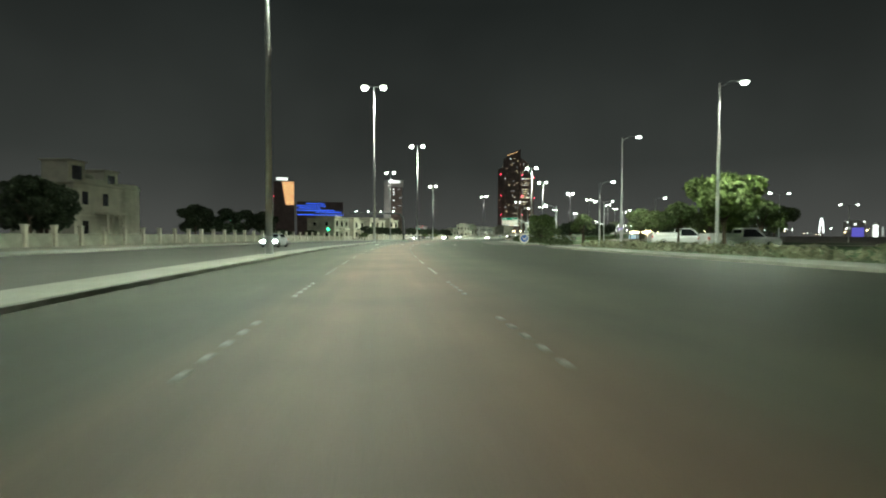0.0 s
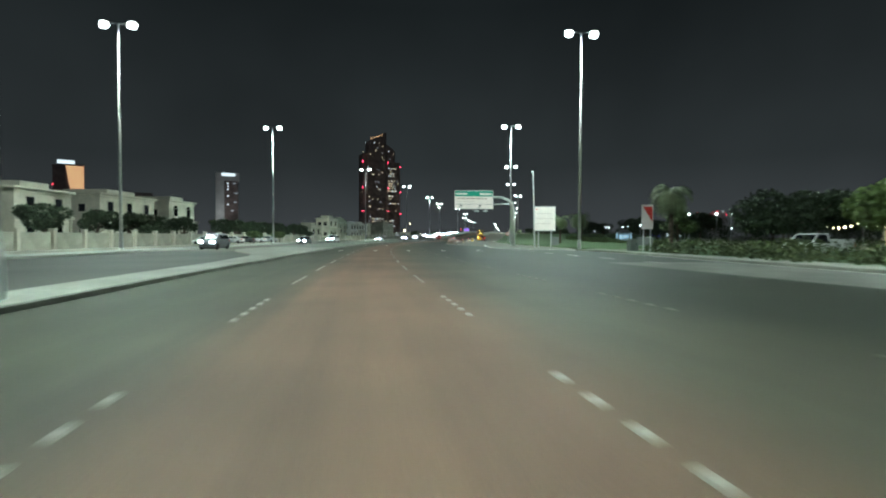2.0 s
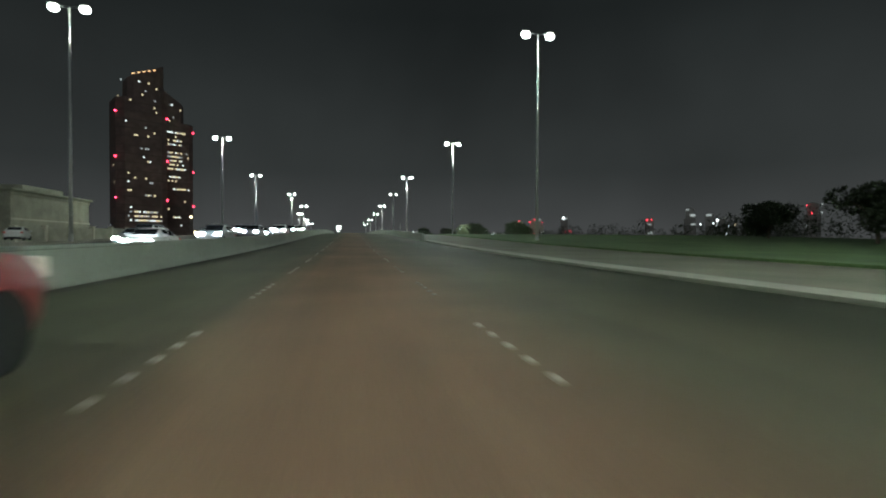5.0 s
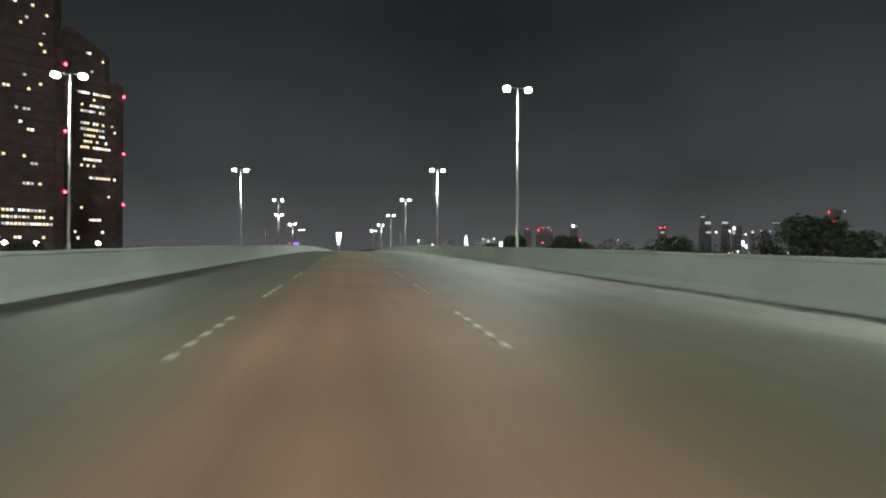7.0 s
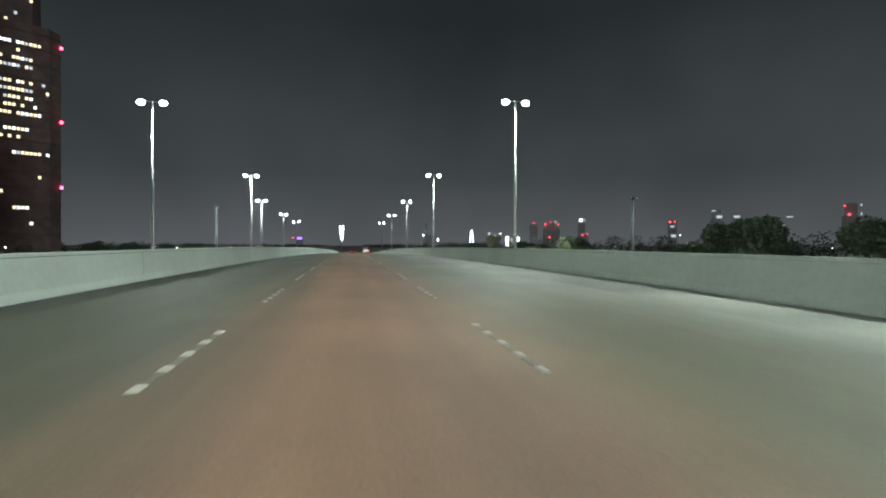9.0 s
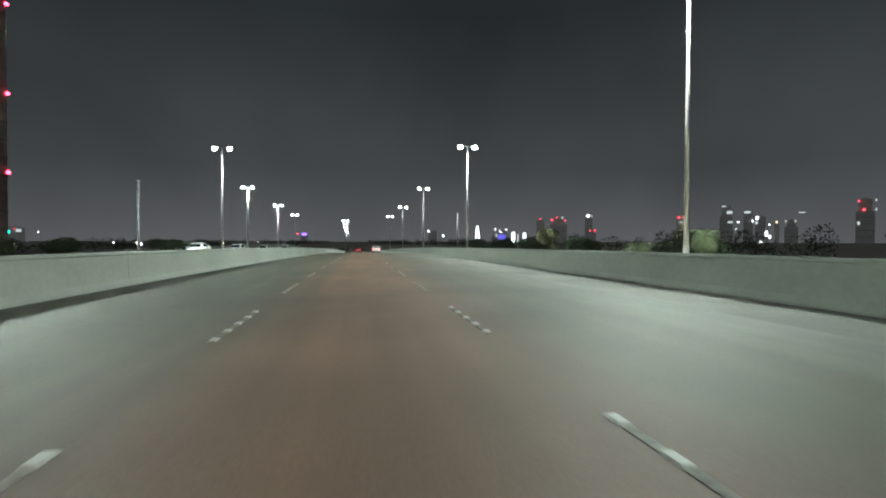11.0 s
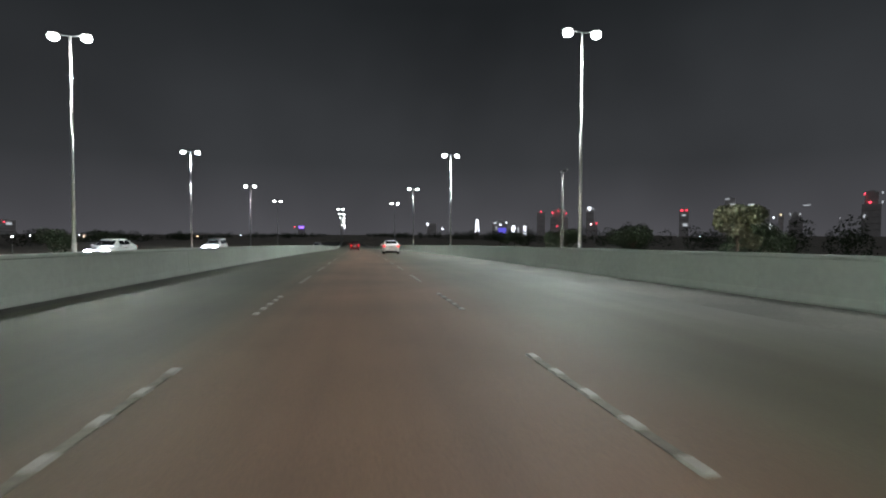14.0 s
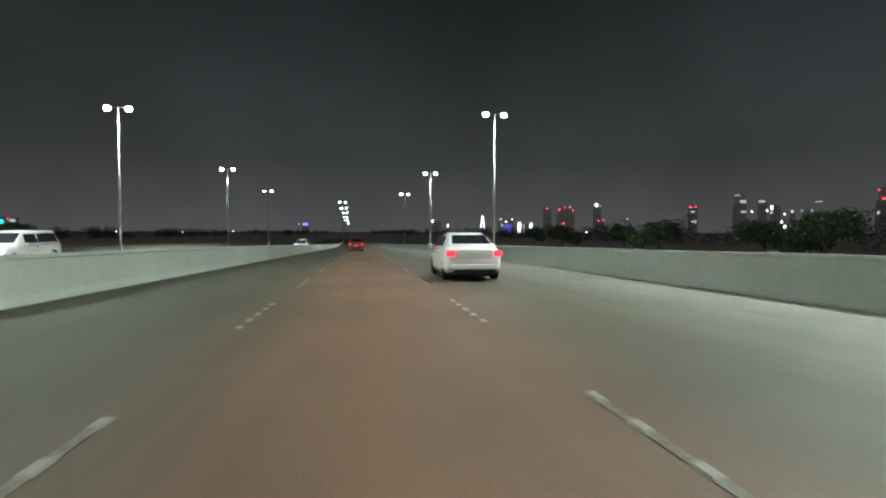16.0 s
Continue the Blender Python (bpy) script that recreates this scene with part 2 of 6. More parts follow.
def lathe(profile, sides=14):
    """A solid turned round z from (radius, height) pairs."""
    bm = bmesh.new()
    rings = [[bm.verts.new((r * math.cos(2 * math.pi * k / sides), r * math.sin(2 * math.pi * k / sides), z))
              for k in range(sides)] for r, z in profile]
    for r0, r1 in zip(rings, rings[1:]):
        for k in range(sides):
            bm.faces.new((r0[k], r0[(k + 1) % sides], r1[(k + 1) % sides], r1[k]))
    bm.faces.new(rings[0])
    bm.faces.new(rings[-1])
    bmesh.ops.recalc_face_normals(bm, faces=list(bm.faces))
    return bm


def join(*bms):
    out = bmesh.new()
    for b in bms:
        me = bpy.data.meshes.new("t")
        b.to_mesh(me)
        out.from_mesh(me)
        b.free()
        bpy.data.meshes.remove(me)
    return out


def moved(bm, m):
    bm.transform(m)
    return bm


def mesh_of(name, bm, mat, smooth=False):
    me = bpy.data.meshes.new(name)
    bm.transform(Matrix.Scale(K, 4))
    bm.to_mesh(me)
    bm.free()
    me.materials.append(mat)
    if smooth:
        me.polygons.foreach_set("use_smooth", [True] * len(me.polygons))
    return me


def thing(name, m, label, category, group="", kind=""):
    ob = new(name)
    ob.matrix_basis = m
    ob.empty_display_size = 0.2
    return tagged(ob, label, category, group, kind)


def part(name, bm, mat, parent, label="", smooth=False):
    ob = new(name, mesh_of(name, bm, mat, smooth))
    ob.parent = parent
    return tagged(ob, label) if label else ob


def piece(name, me, parent, m):
    """One of many alike pieces on a shared mesh."""
    ob = new(name, me)
    ob.parent = parent
    ob.matrix_basis = m
    return ob


def solid(name, bm, mat, m, label, category, group="", kind="", smooth=False):
    ob = new(name, mesh_of(name, bm, mat, smooth))
    ob.matrix_basis = m
    return tagged(ob, label, category, group, kind)


def val(f, s):
    if isinstance(f, (int, float)):
        return f
    return float(np.interp(s, [q[0] for q in f], [q[1] for q in f]))


def strip(name, s0, s1, section, mat, label, category, kind="structure", step=5.0):
    """A body that follows the road: section is a closed or open run of (e, z), each a number or pairs of (s, value)."""
    bm = bmesh.new()
    uv = bm.loops.layers.uv.new("across_along")
    prev = None
    n = max(2, int((s1 - s0) / step) + 1)
    for s in np.linspace(s0, s1, n):
        es = [val(e, s) for e, z in section]
        ring = [bm.verts.new(at(s, e, val(z, s)) / K) for e, (_, z) in zip(es, section)]
        if prev:
            for k in range(len(ring) - 1):
                f = bm.faces.new((prev[k], prev[k + 1], ring[k + 1], ring[k]))
                for lp, u, v in zip(f.loops, (before[0][k], before[0][k + 1], es[k + 1], es[k]), (before[1], before[1], s, s)):
                    lp[uv].uv = (u, v)
        prev, before = ring, (es, s)
    ob = new(name, mesh_of(name, bm, mat))
    return tagged(ob, label, category, kind=kind)


def land(s, e):
    """Height of the land against the road: level far off, an embankment under the viaduct."""
    z = on_road(s)[2]
    w = min(1.0, max(0.0, (abs(e) - 32) / 28))
    return (min(z, 0.0) if s < 300 else 0.0) * w + z * (1 - w) - z


# ---- ground and road ----
def ground_sheet():
    """One sheet of land to the horizon, a little under the road's level along its whole way."""
    xs = np.concatenate([[-6000, -3000, -1500, -800, -450], np.arange(-250, 801, 12.0), [1000, 1500, 2500, 4000, 7000]])
    ys = np.concatenate([[-4000, -1500, -600, -250], np.arange(-120, 1201, 12.0), [1400, 1900, 2800, 4500, 8000]])
    mx, my, mz = RX[::3], RY[::3], RZ[::3]
    verts, faces = [], []
    for y in ys:
        for x in xs:
            d = (mx - x) ** 2 + (my - y) ** 2
            i = int(np.argmin(d))
            w = min(1.0, max(0.0, (math.sqrt(d[i]) - 32) / 28))
            verts.append((x * K, y * K, (mz[i] * (1 - w) - 0.25) * K))
    w = len(xs)
    for j in range(len(ys) - 1):
        for i in range(w - 1):
            a = j * w + i
            faces.append((a, a + 1, a + w + 1, a + w))
    me = bpy.data.meshes.new("ground")
    me.from_pydata(verts, [], faces)
    me.materials.append(SAND)
    return tagged(new("ground", me), "sandy dark ground reaching to the horizon", "ground", kind="structure")


ground_sheet()

EDGE_R = [(-60, 16.5), (40, 16.5), (110, 16.5), (140, 18.5), (170, 23.0), (186, 21.0), (200, 15.5), (222, 9.6), (290, 9.3), (400, 8.45), (1200, 8.45)]
KERB_L = -5.6
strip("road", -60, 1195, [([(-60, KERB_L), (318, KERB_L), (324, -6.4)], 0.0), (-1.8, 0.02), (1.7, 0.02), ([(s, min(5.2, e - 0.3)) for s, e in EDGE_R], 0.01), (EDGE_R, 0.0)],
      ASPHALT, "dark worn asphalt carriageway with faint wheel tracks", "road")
# median: raised paving between two kerbs, widening after the junction
MED_L = [(-60, -7.4), (150, -7.4), (163, -8.4), (178, -15.0), (300, -15.0), (330, -7.0)]
strip("median", -60, 190, [(KERB_L - 0.18, 0.085), (MED_L, 0.1)], PAVING, "pale paved median strip between the carriageways", "median")
strip("median", 190, 322, [(KERB_L - 0.18, 0.085), (MED_L, 0.1)], PAVING_DARK, "broad darker paved median before the viaduct", "median")
strip("opposite_road", -60, 175, [(-21.0, 0.0), (MED_L, 0.0)], ASPHALT_OLD, "dark asphalt of the opposite carriageway", "road")
strip("opposite_road", 175, 322, [(-21.0, 0.0), (MED_L, 0.0)], ASPHALT_DUSTY, "pale dusty asphalt of the opposite carriageway", "road")
strip("opposite_road", 322, 1195, [(-24.0, 0.0), (-6.5, 0.0)], ASPHALT_OLD, "dark asphalt of the opposite carriageway on the viaduct", "road")
strip("pavement_left", -60, 330, [(-21.0, 0.0), (-21.0, 0.14), (-22.2, 0.15), (-22.4, 0.0), (-30, -0.1)], KERB, "pale kerb and verge along the far side", "kerb")
# right-hand verge
strip("pavement_right", -60, 52, [(16.5, 0.0), (16.5, 0.14), (19.3, 0.16), (19.5, 0.05)], PAVING, "pale paved footway along the road", "pavement")
strip("pavement_right", 66, 150, [(EDGE_R, 0.0), (EDGE_R, 0.14), ([(66, 19.6), (110, 19.6), (150, 22.5)], 0.16)], PAVING, "pale paved footway along the road", "pavement")
strip("pavement_right", 150, 178, [(EDGE_R, 0.0), (EDGE_R, 0.14), ([(150, 22.5), (176, 25.1), (178, 25.3)], 0.16)], PAVING, "pale paved footway ending at the slip road", "pavement")
strip("verge_right", -60, 52, [(19.4, 0.1), (60.0, 0.2)], GRASS_GROUND, "dark planted verge behind the footway", "grass")
strip("verge_right", 66, 176, [([(66, 19.5), (110, 19.5), (150, 22.4), (176, 25)], 0.1), (70.0, 0.2)], GRASS_GROUND, "dark planted verge behind the footway", "grass")
strip("side_road", 52, 66, [(16.4, -0.01), (60.0, 0.0)], ASPHALT_OLD, "dark side road leaving at the junction", "road")
# slip road that leaves on the right
strip("slip_road", 170, 420, [([(170, 22.9), (186, 20.9), (200, 15.4), (222, 10.8), (420, 9.6)], -0.012), ([(170, 25), (200, 25.0), (260, 20.5), (420, 19.0)], -0.012)],
      ASPHALT_DUSTY, "dusty grey slip road leaving on the right", "road")
strip("lawn", 176, 420, [([(176, 25.1), (200, 25.2), (260, 20.7), (420, 19.2)], 0.0), ([(176, 25.2), (200, 25.3), (260, 20.8), (420, 19.3)], 0.14),
                         ([(176, 28.0), (420, 24.0)], 0.2), (90.0, 0.3)], GRASS_GROUND, "mown green lawn beside the slip road", "lawn")


strip("hard_shoulder", 66, 150, [([(66, 12.6), (150, 12.6)], 0.017), ([(66, 16.4), (110, 16.4), (140, 18.4), (150, 19.0)], 0.012)], SHOULDER, "pale dusty shoulder beside the kerb", "shoulder")
strip("gutter", 326, 1195, [(-6.38, 0.006), (-5.72, 0.01)], DARK_STONE, "dark gutter at the foot of the barrier wall", "gutter")
strip("shoulder", 372, 1195, [(6.2, 0.013), (8.42, 0.006)], SHOULDER, "pale worn shoulder at the foot of the parapet", "shoulder")


strip("island", 214, 372, [([(214, 11.6), (222, 9.62), (290, 9.32), (372, 8.75)], 0.0), ([(214, 11.6), (222, 9.62), (290, 9.32), (372, 8.75)], 0.1), ([(214, 12.7), (222, 10.85), (372, 9.95)], 0.1),
                            ([(214, 12.7), (222, 10.85), (372, 9.95)], -0.02)], PAVING, "narrow pale kerbed island beside the slip road", "island")
strip("island", 372, 420, [(8.83, 0.02), ([(372, 9.95), (420, 9.65)], 0.0)], PAVING_DARK, "dusty ground between parapet and slip road", "island")


# ---- kerbs of single stones ----
def kerb_run(name, s0, s1, e_of, label):
    base = thing(name, Matrix(), label, "kerb", kind="structure")
    me = mesh_of("kerb_stone", box(-0.09, -0.98, -0.1, 0.09, 0.98, 0.11, 0.02), KERB_DARK)
    s = s0
    while s < s1:
        e = val(e_of, s)
        turn = -math.degrees(math.atan2(val(e_of, s + 1) - val(e_of, s - 1), 2))
        piece("kerb_stone", me, base, place(s, e, 0.0, turn))
        s += 2.0
    return base


kerb_run("kerb_left", 0, 320, KERB_L - 0.09, "run of dirty grey kerb stones along the median")


# ---- viaduct parapets ----
def parapet(name, s0, s1, e, side, label):
    """Concrete barrier wall in cast lengths, with a foot, a waist and a coping."""
    base = thing(name, Matrix(), label, "barrier wall", kind="structure")
    n = int((s1 - s0) / 12.0)
    prof = [(0.0, -0.1), (0.0, 0.05), (0.05, 0.2), (0.1, 0.86), (0.07, 0.88), (0.07, 0.95), (0.42, 0.95), (0.42, -0.1)]
    for k in range(n):
        a, b = s0 + k * 12.0, s0 + k * 12.0 + 11.985
        bm = bmesh.new()
        ends = []
        for s in (a, a * 0.75 + b * 0.25, (a + b) / 2, a * 0.25 + b * 0.75, b):
            ends.append([bm.verts.new(at(s, val(e, s) + side * w, h) / K) for w, h in prof])
        m = len(prof)
        for r0, r1 in zip(ends, ends[1:]):
            for i in range(m):
                bm.faces.new((r0[i], r0[(i + 1) % m], r1[(i + 1) % m], r1[i]))
        bm.faces.new(ends[0])
        bm.faces.new(ends[-1])
        bmesh.ops.recalc_face_normals(bm, faces=list(bm.faces))
        part("barrier_panel", bm, CONCRETE, base)
    return base


parapet("parapet_left", 322, 1000, -6.2, -1, "grey cast concrete barrier wall with coping between the carriageways")
parapet("parapet_right", 372, 1000, 8.4, 1, "grey cast concrete parapet wall with coping along the shoulder")


# ---- lane markings ----
def dash_mesh(mat):
    """A row of low ceramic studs with chamfered tops."""
    bm = bmesh.new()
    for k in range(5):
        y = k * 0.6
        vs = bm_box(bm, -0.05, y - 0.11, 0.0, 0.05, y + 0.11, 0.018)
        for v in vs[4:]:
            v.co.x *= 0.7
            v.co.y = y + (v.co.y - y) * 0.8
    return mesh_of("lane_dash", bm, mat)


DASH = dash_mesh(MARKING)
WORN_PAINT = material("worn_line_paint", (0.115, 0.1, 0.078), 0.75, grain=0.35, grain_size=0.08, stain=0.3, stain_size=0.6)
WORN_DASH = dash_mesh(material("worn_marker", (0.15, 0.14, 0.12), 0.7, grain=0.2, grain_size=0.1))
DASH_LINE = mesh_of("dash_paint", box(-0.04, -0.1, -0.01, 0.04, 2.4, 0.004), WORN_PAINT)


# the count of the dashes against their place
DASH_N = [-7, -6, 0, 6, 17, 27, 33, 39, 63, 66, 72, 78, 80, 83, 95, 101, 106, 166]
DASH_S = [-1.3, 4.2, 36.0, 68.4, 133.3, 192.6, 224.7, 261.0, 399.5, 415.8, 451.5, 483.5, 495, 513.9, 581.6, 616.9, 646.2, 1000]


def lane_line(s0, s1, e, me=DASH):
    base = thing("lane_marking", Matrix(), "broken lane line of short rows of raised white ceramic markers", "lane marking", kind="structure")
    for n in range(-7, 166):
        s = float(np.interp(n, DASH_N, DASH_S))
        if s0 < s < s1:
            piece("lane_dash", me, base, place(s, val(e, s), 0.025))
            if s > 395:
                piece("dash_paint", DASH_LINE, base, place(s, val(e, s), 0.024))


lane_line(-2, 1000, [(0, 1.7), (130, 1.72), (190, 1.55), (240, 1.65), (450, 1.72)])
lane_line(-2, 1000, [(0, -1.62), (60, -1.66), (150, -1.8), (260, -1.8), (450, -1.75), (510, -1.67)])
lane_line(60, 190, 5.2, WORN_DASH)


# ---- street lamps ----
def twin_lamp(h):
    """Tall tapered pole with two lanterns on a short cross arm."""
    t = thing("street_lamp", Matrix(), "tall galvanised street lamp with two bright white lanterns", "street lamp", "tall twin street lamps")
    part("base_plate", lathe([(0.34, 0.0), (0.34, 0.08), (0.24, 0.1), (0.22, 1.2), (0.2, 1.25)], 12), GALV, t)
    part("pole", tube([(0, 0, 0.05), (0, 0, h * 0.5), (0, 0, h)], [0.2, 0.15, 0.09], 12), GALV, t, smooth=True)
    part("cross_arm", tube([(-1.6, 0, h + 0.14), (0, 0, h), (1.6, 0, h + 0.14)], 0.06, 8), GALV, t)
    for sx in (-1, 1):
        body = part("lantern", moved(lathe([(0.2, 0.24), (0.46, 0.18), (0.52, 0.08), (0.46, 0.05)], 12), Matrix.Translation((sx * 1.6, 0, h + 0.1)) @ Matrix.Diagonal((1.1, 0.75, 1, 1))), GALV, t)
        part("bowl", moved(lathe([(0.4, 0.06), (0.5, -0.12), (0.48, -0.34), (0.32, -0.54), (0.08, -0.6)], 12), Matrix.Translation((sx * 1.6, 0, h + 0.04)) @ Matrix.Diagonal((1.1, 0.8, 1, 1))), BULB, body, "glowing white bowl", True)
    return t


def lit(s, e, h, watts=LAMP_WATTS, shift=0.0):
    d = bpy.data.lights.new("lamp_light", "SPOT")
    d.energy, d.color, d.shadow_soft_size = watts, LAMP_TINT, 0.4 * K
    d.spot_size, d.spot_blend = math.radians(176), 1.0
    o = new("lamp_light", d)
    o.location = at(s, e + shift, h - 0.95)


# s and e of the poles that stand before the viaduct, then the even rows along it
LAMPS_1 = [(29.5, -6.9), (83.1, -6.4), (135.8, -6.6), (186.7, -30.8), (236.7, -31.2), (304.7, -29.8), (376.4, -31.0, -0.6), (443.9, -31.4, -3.0),
           (184.4, 24.9), (238.5, 23.9), (304.8, 24.7), (372.8, 23.4, -0.5), (439.2, 26.6, -2.8)]
LAMPS_2 = [(517.9, -36.3), (590.1, -30.2), (661, -30.4), (726.5, -38.6), (791.7, -37.5), (855.9, -36.4),
           (511, 23.3), (580.3, 24.6), (650.8, 23.1), (719.7, 22.9), (789.6, 23), (859.4, 22.6)] + [(s, -6.1) for s in (915, 975, 1050, 1150, 1290, 1480)]
tall = twin_lamp(26.8)
low = twin_lamp(23.4)
for first, spots, h in ((tall, LAMPS_1, 26.8), (low, LAMPS_2, 23.4)):
    for k, (s, e, *dz) in enumerate(spots):
        m = place(s, e, -0.1 + sum(dz), tilt=False)
        if k == 0:
            first.matrix_basis = m
        else:
            copy_thing(first, m)
        if s < 800:
            lit(s, e, h, shift=1.6 if e < 0 else -1.6)


# ---- arrows painted on the lanes ----
def arrow_mesh():
    bm = bmesh.new()
    for a in (((-0.07, -1.6), (0.07, -1.6), (0.07, 0.5), (-0.07, 0.5)), ((-0.27, 0.5), (0.27, 0.5), (0.03, 1.6), (-0.03, 1.6))):
        low = [bm.verts.new((x, y, 0.0)) for x, y in a]
        top = [bm.verts.new((x, y, 0.006)) for x, y in a]
        bm.faces.new(top)
        for k in range(4):
            bm.faces.new((low[k], low[(k + 1) % 4], top[(k + 1) % 4], top[k]))
    return mesh_of("lane_arrow", bm, PAINT)


ARROW = arrow_mesh()
for s in (65.7, 121.5, 176.2, 204.0):
    for e in (-3.55, 0.0, 3.45, 7.1, 10.9)[:5 if s < 190 else 3]:
        ob = new("lane_arrow", ARROW)
        ob.matrix_basis = place(s, e, 0.027)
        tagged(ob, "worn white painted arrow on the asphalt", "road arrow", "arrows on the lanes", "structure")


def painted_line(s0, s1, e, width, label):
    strip("edge_line", s0, s1, [([(s, val(e, s) - width / 2) for s in np.arange(s0, s1 + 1, 10)], 0.03), ([(s, val(e, s) + width / 2) for s in np.arange(s0, s1 + 1, 10)], 0.03)],
          PAINT, label, "road line")


painted_line(120, 200, [(120, 16.0), (140, 17.9), (170, 22.2), (186, 20.2), (200, 15.2)], 0.15, "worn white edge line")
def ribbon(points, width, label):
    """A painted line through (s, e) places."""
    bm = bmesh.new()
    ps = [at(s, e, 0.045) / K for s, e in points]
    rows_ = []
    for i, p in enumerate(ps):
        d = (ps[min(i + 1, len(ps) - 1)] - ps[max(i - 1, 0)]).normalized()
        n = Vector((d.y, -d.x, 0)) * width / 2
        rows_.append((bm.verts.new(p - n), bm.verts.new(p + n)))
    for a, b in zip(rows_, rows_[1:]):
        bm.faces.new((a[0], a[1], b[1], b[0]))
    tagged(new("edge_line", mesh_of("edge_line", bm, PAINT)), label, "road line", kind="structure")


def pale_band():
    """The pale paved band where the slip road opens."""
    inner = [(176.3, 27.0), (177.6, 24.0), (178.4, 21.6), (179.4, 19.1), (180.8, 17.0), (183.7, 15.2), (191.9, 14.9), (200.5, 15.4), (212, 16.6)]
    outer = [(180.3, 30.0), (181.6, 28.3), (182.5, 25.4), (183.8, 22.7), (185.5, 20.0), (189.5, 18.2), (194.4, 18.2), (202.2, 18.6), (213, 18.9)]
    bm = bmesh.new()
    vs = [(bm.verts.new(at(*a, 0.034) / K), bm.verts.new(at(*b, 0.034) / K)) for a, b in zip(inner, outer)]
    for a, b in zip(vs, vs[1:]):
        bm.faces.new((a[0], b[0], b[1], a[1]))
    bmesh.ops.recalc_face_normals(bm, faces=list(bm.faces))
    tagged(new("apron", mesh_of("apron", bm, SHOULDER)), "pale dusty apron where the slip road opens", "apron", kind="structure")


pale_band()
ribbon([(176.3, 27.0), (177.2, 24.6), (178.4, 21.6), (179.4, 19.1), (180.8, 17.0), (183.7, 15.2), (187, 14.9), (192, 14.9), (200, 15.4), (212, 16.6)], 0.3, "worn white edge line curving into the slip road")
painted_line(176, 300, [(176, 24.4), (200, 24.3), (260, 19.9), (300, 19.6)], 0.14, "worn white edge line")
for s in np.arange(150, 196, 6.0):
    ob = solid("lane_bar", box(-0.08, -1.0, 0.0, 0.08, 1.0, 0.006), PAINT, place(float(s), 15.4 + 0.02 * (s - 150), 0.012), "short white painted bar on the slip lane", "road line", "bars on the slip lane", "structure")


# ---- more materials ----
CREAM = material("cream_render", (0.56, 0.53, 0.43), 0.9, grain=0.06, grain_size=0.3, stain=0.15, stain_size=2.0, spread=0.12)
WHITE_WALL = material("white_render", (0.76, 0.75, 0.70), 0.9, grain=0.06, grain_size=0.3, stain=0.15, stain_size=2.0, spread=0.1)
PALE_WALL = material("pale_wall", (0.36, 0.35, 0.28), 0.9, grain=0.08, grain_size=0.3, stain=0.18, stain_size=2.0)
DARK_GLASS = material("dark_glass", (0.015, 0.017, 0.02), 0.12)
TOWER_GLASS = material("tower_cladding", (0.20, 0.145, 0.13), 0.7, grain=0.2, grain_size=3.0, stain=0.2, stain_size=15.0)
TOWER_BAND = material("tower_floor_band", (0.15, 0.115, 0.10), 0.6, stain=0.2, stain_size=10.0)
LIT_WARM = material("lit_window_warm", (0.8, 0.7, 0.5), 0.5, glow=1.2, second=(1.0, 0.78, 0.48))
LIT_WHITE = material("lit_window_white", (0.8, 0.8, 0.8), 0.5, glow=1.5, second=(0.95, 0.97, 1.0))
LIT_SHOP = material("lit_shop_window", (0.7, 0.5, 0.3), 0.5, glow=0.55, second=(1.0, 0.62, 0.34))
LIT_DIM = material("lit_window_dim", (0.5, 0.5, 0.5), 0.5, glow=0.5, second=(0.9, 0.9, 0.95))
RED_LIGHT = material("red_beacon", (0.8, 0.05, 0.08), 0.4, glow=11.0, second=(1.0, 0.04, 0.10))
BLUE_LIGHT = material("blue_strip", (0.05, 0.1, 0.8), 0.4, glow=2.2, second=(0.05, 0.14, 1.0))
ORANGE_LIGHT = material("orange_strip", (0.9, 0.5, 0.2), 0.4, glow=1.7, second=(1.0, 0.54, 0.26))
AMBER = material("amber_lamp", (0.9, 0.5, 0.1), 0.4, glow=26.0, second=(1.0, 0.45, 0.08))
WARM_BULB = material("warm_bulb", (0.9, 0.8, 0.6), 0.4, glow=18.0, second=(1.0, 0.70, 0.40))
COOL_BULB = material("cool_bulb", (0.9, 0.9, 0.9), 0.4, glow=16.0, second=(0.92, 1.0, 0.97))
GREEN_BULB = material("green_bulb", (0.2, 0.9, 0.5), 0.4, glow=9.0, second=(0.05, 1.0, 0.4))
HEAD_LIGHT = material("head_light", (0.9, 0.95, 1.0), 0.2, glow=150.0, second=(0.85, 0.92, 1.0))
TAIL_LIGHT = material("tail_light", (0.7, 0.03, 0.03), 0.3, glow=3.0, second=(1.0, 0.02, 0.03))
# faint glow added in place of headlamp light returned by the sign
SIGN_GREEN = material("sign_green_glow", (0.01, 0.20, 0.12), 0.5, glow=0.12, second=(0.02, 0.55, 0.32))
SIGN_WHITE = material("sign_white", (0.86, 0.77, 0.72), 0.5, grain=0.05, grain_size=0.5)
SIGN_BACK = material("sign_back", (0.25, 0.26, 0.25), 0.5, 0.6, grain=0.1, grain_size=0.5)
SIGN_GREY = material("sign_grey", (0.62, 0.52, 0.48), 0.6, grain=0.08, grain_size=0.2)
SIGN_BROWN = material("sign_lettering", (0.30, 0.16, 0.13), 0.6, grain=0.08, grain_size=0.2)
SIGN_RED = material("sign_red", (0.62, 0.05, 0.04), 0.5, grain=0.05, grain_size=0.5)
SIGN_BLUE = material("sign_blue", (0.03, 0.12, 0.5), 0.45, grain=0.05, grain_size=0.5)
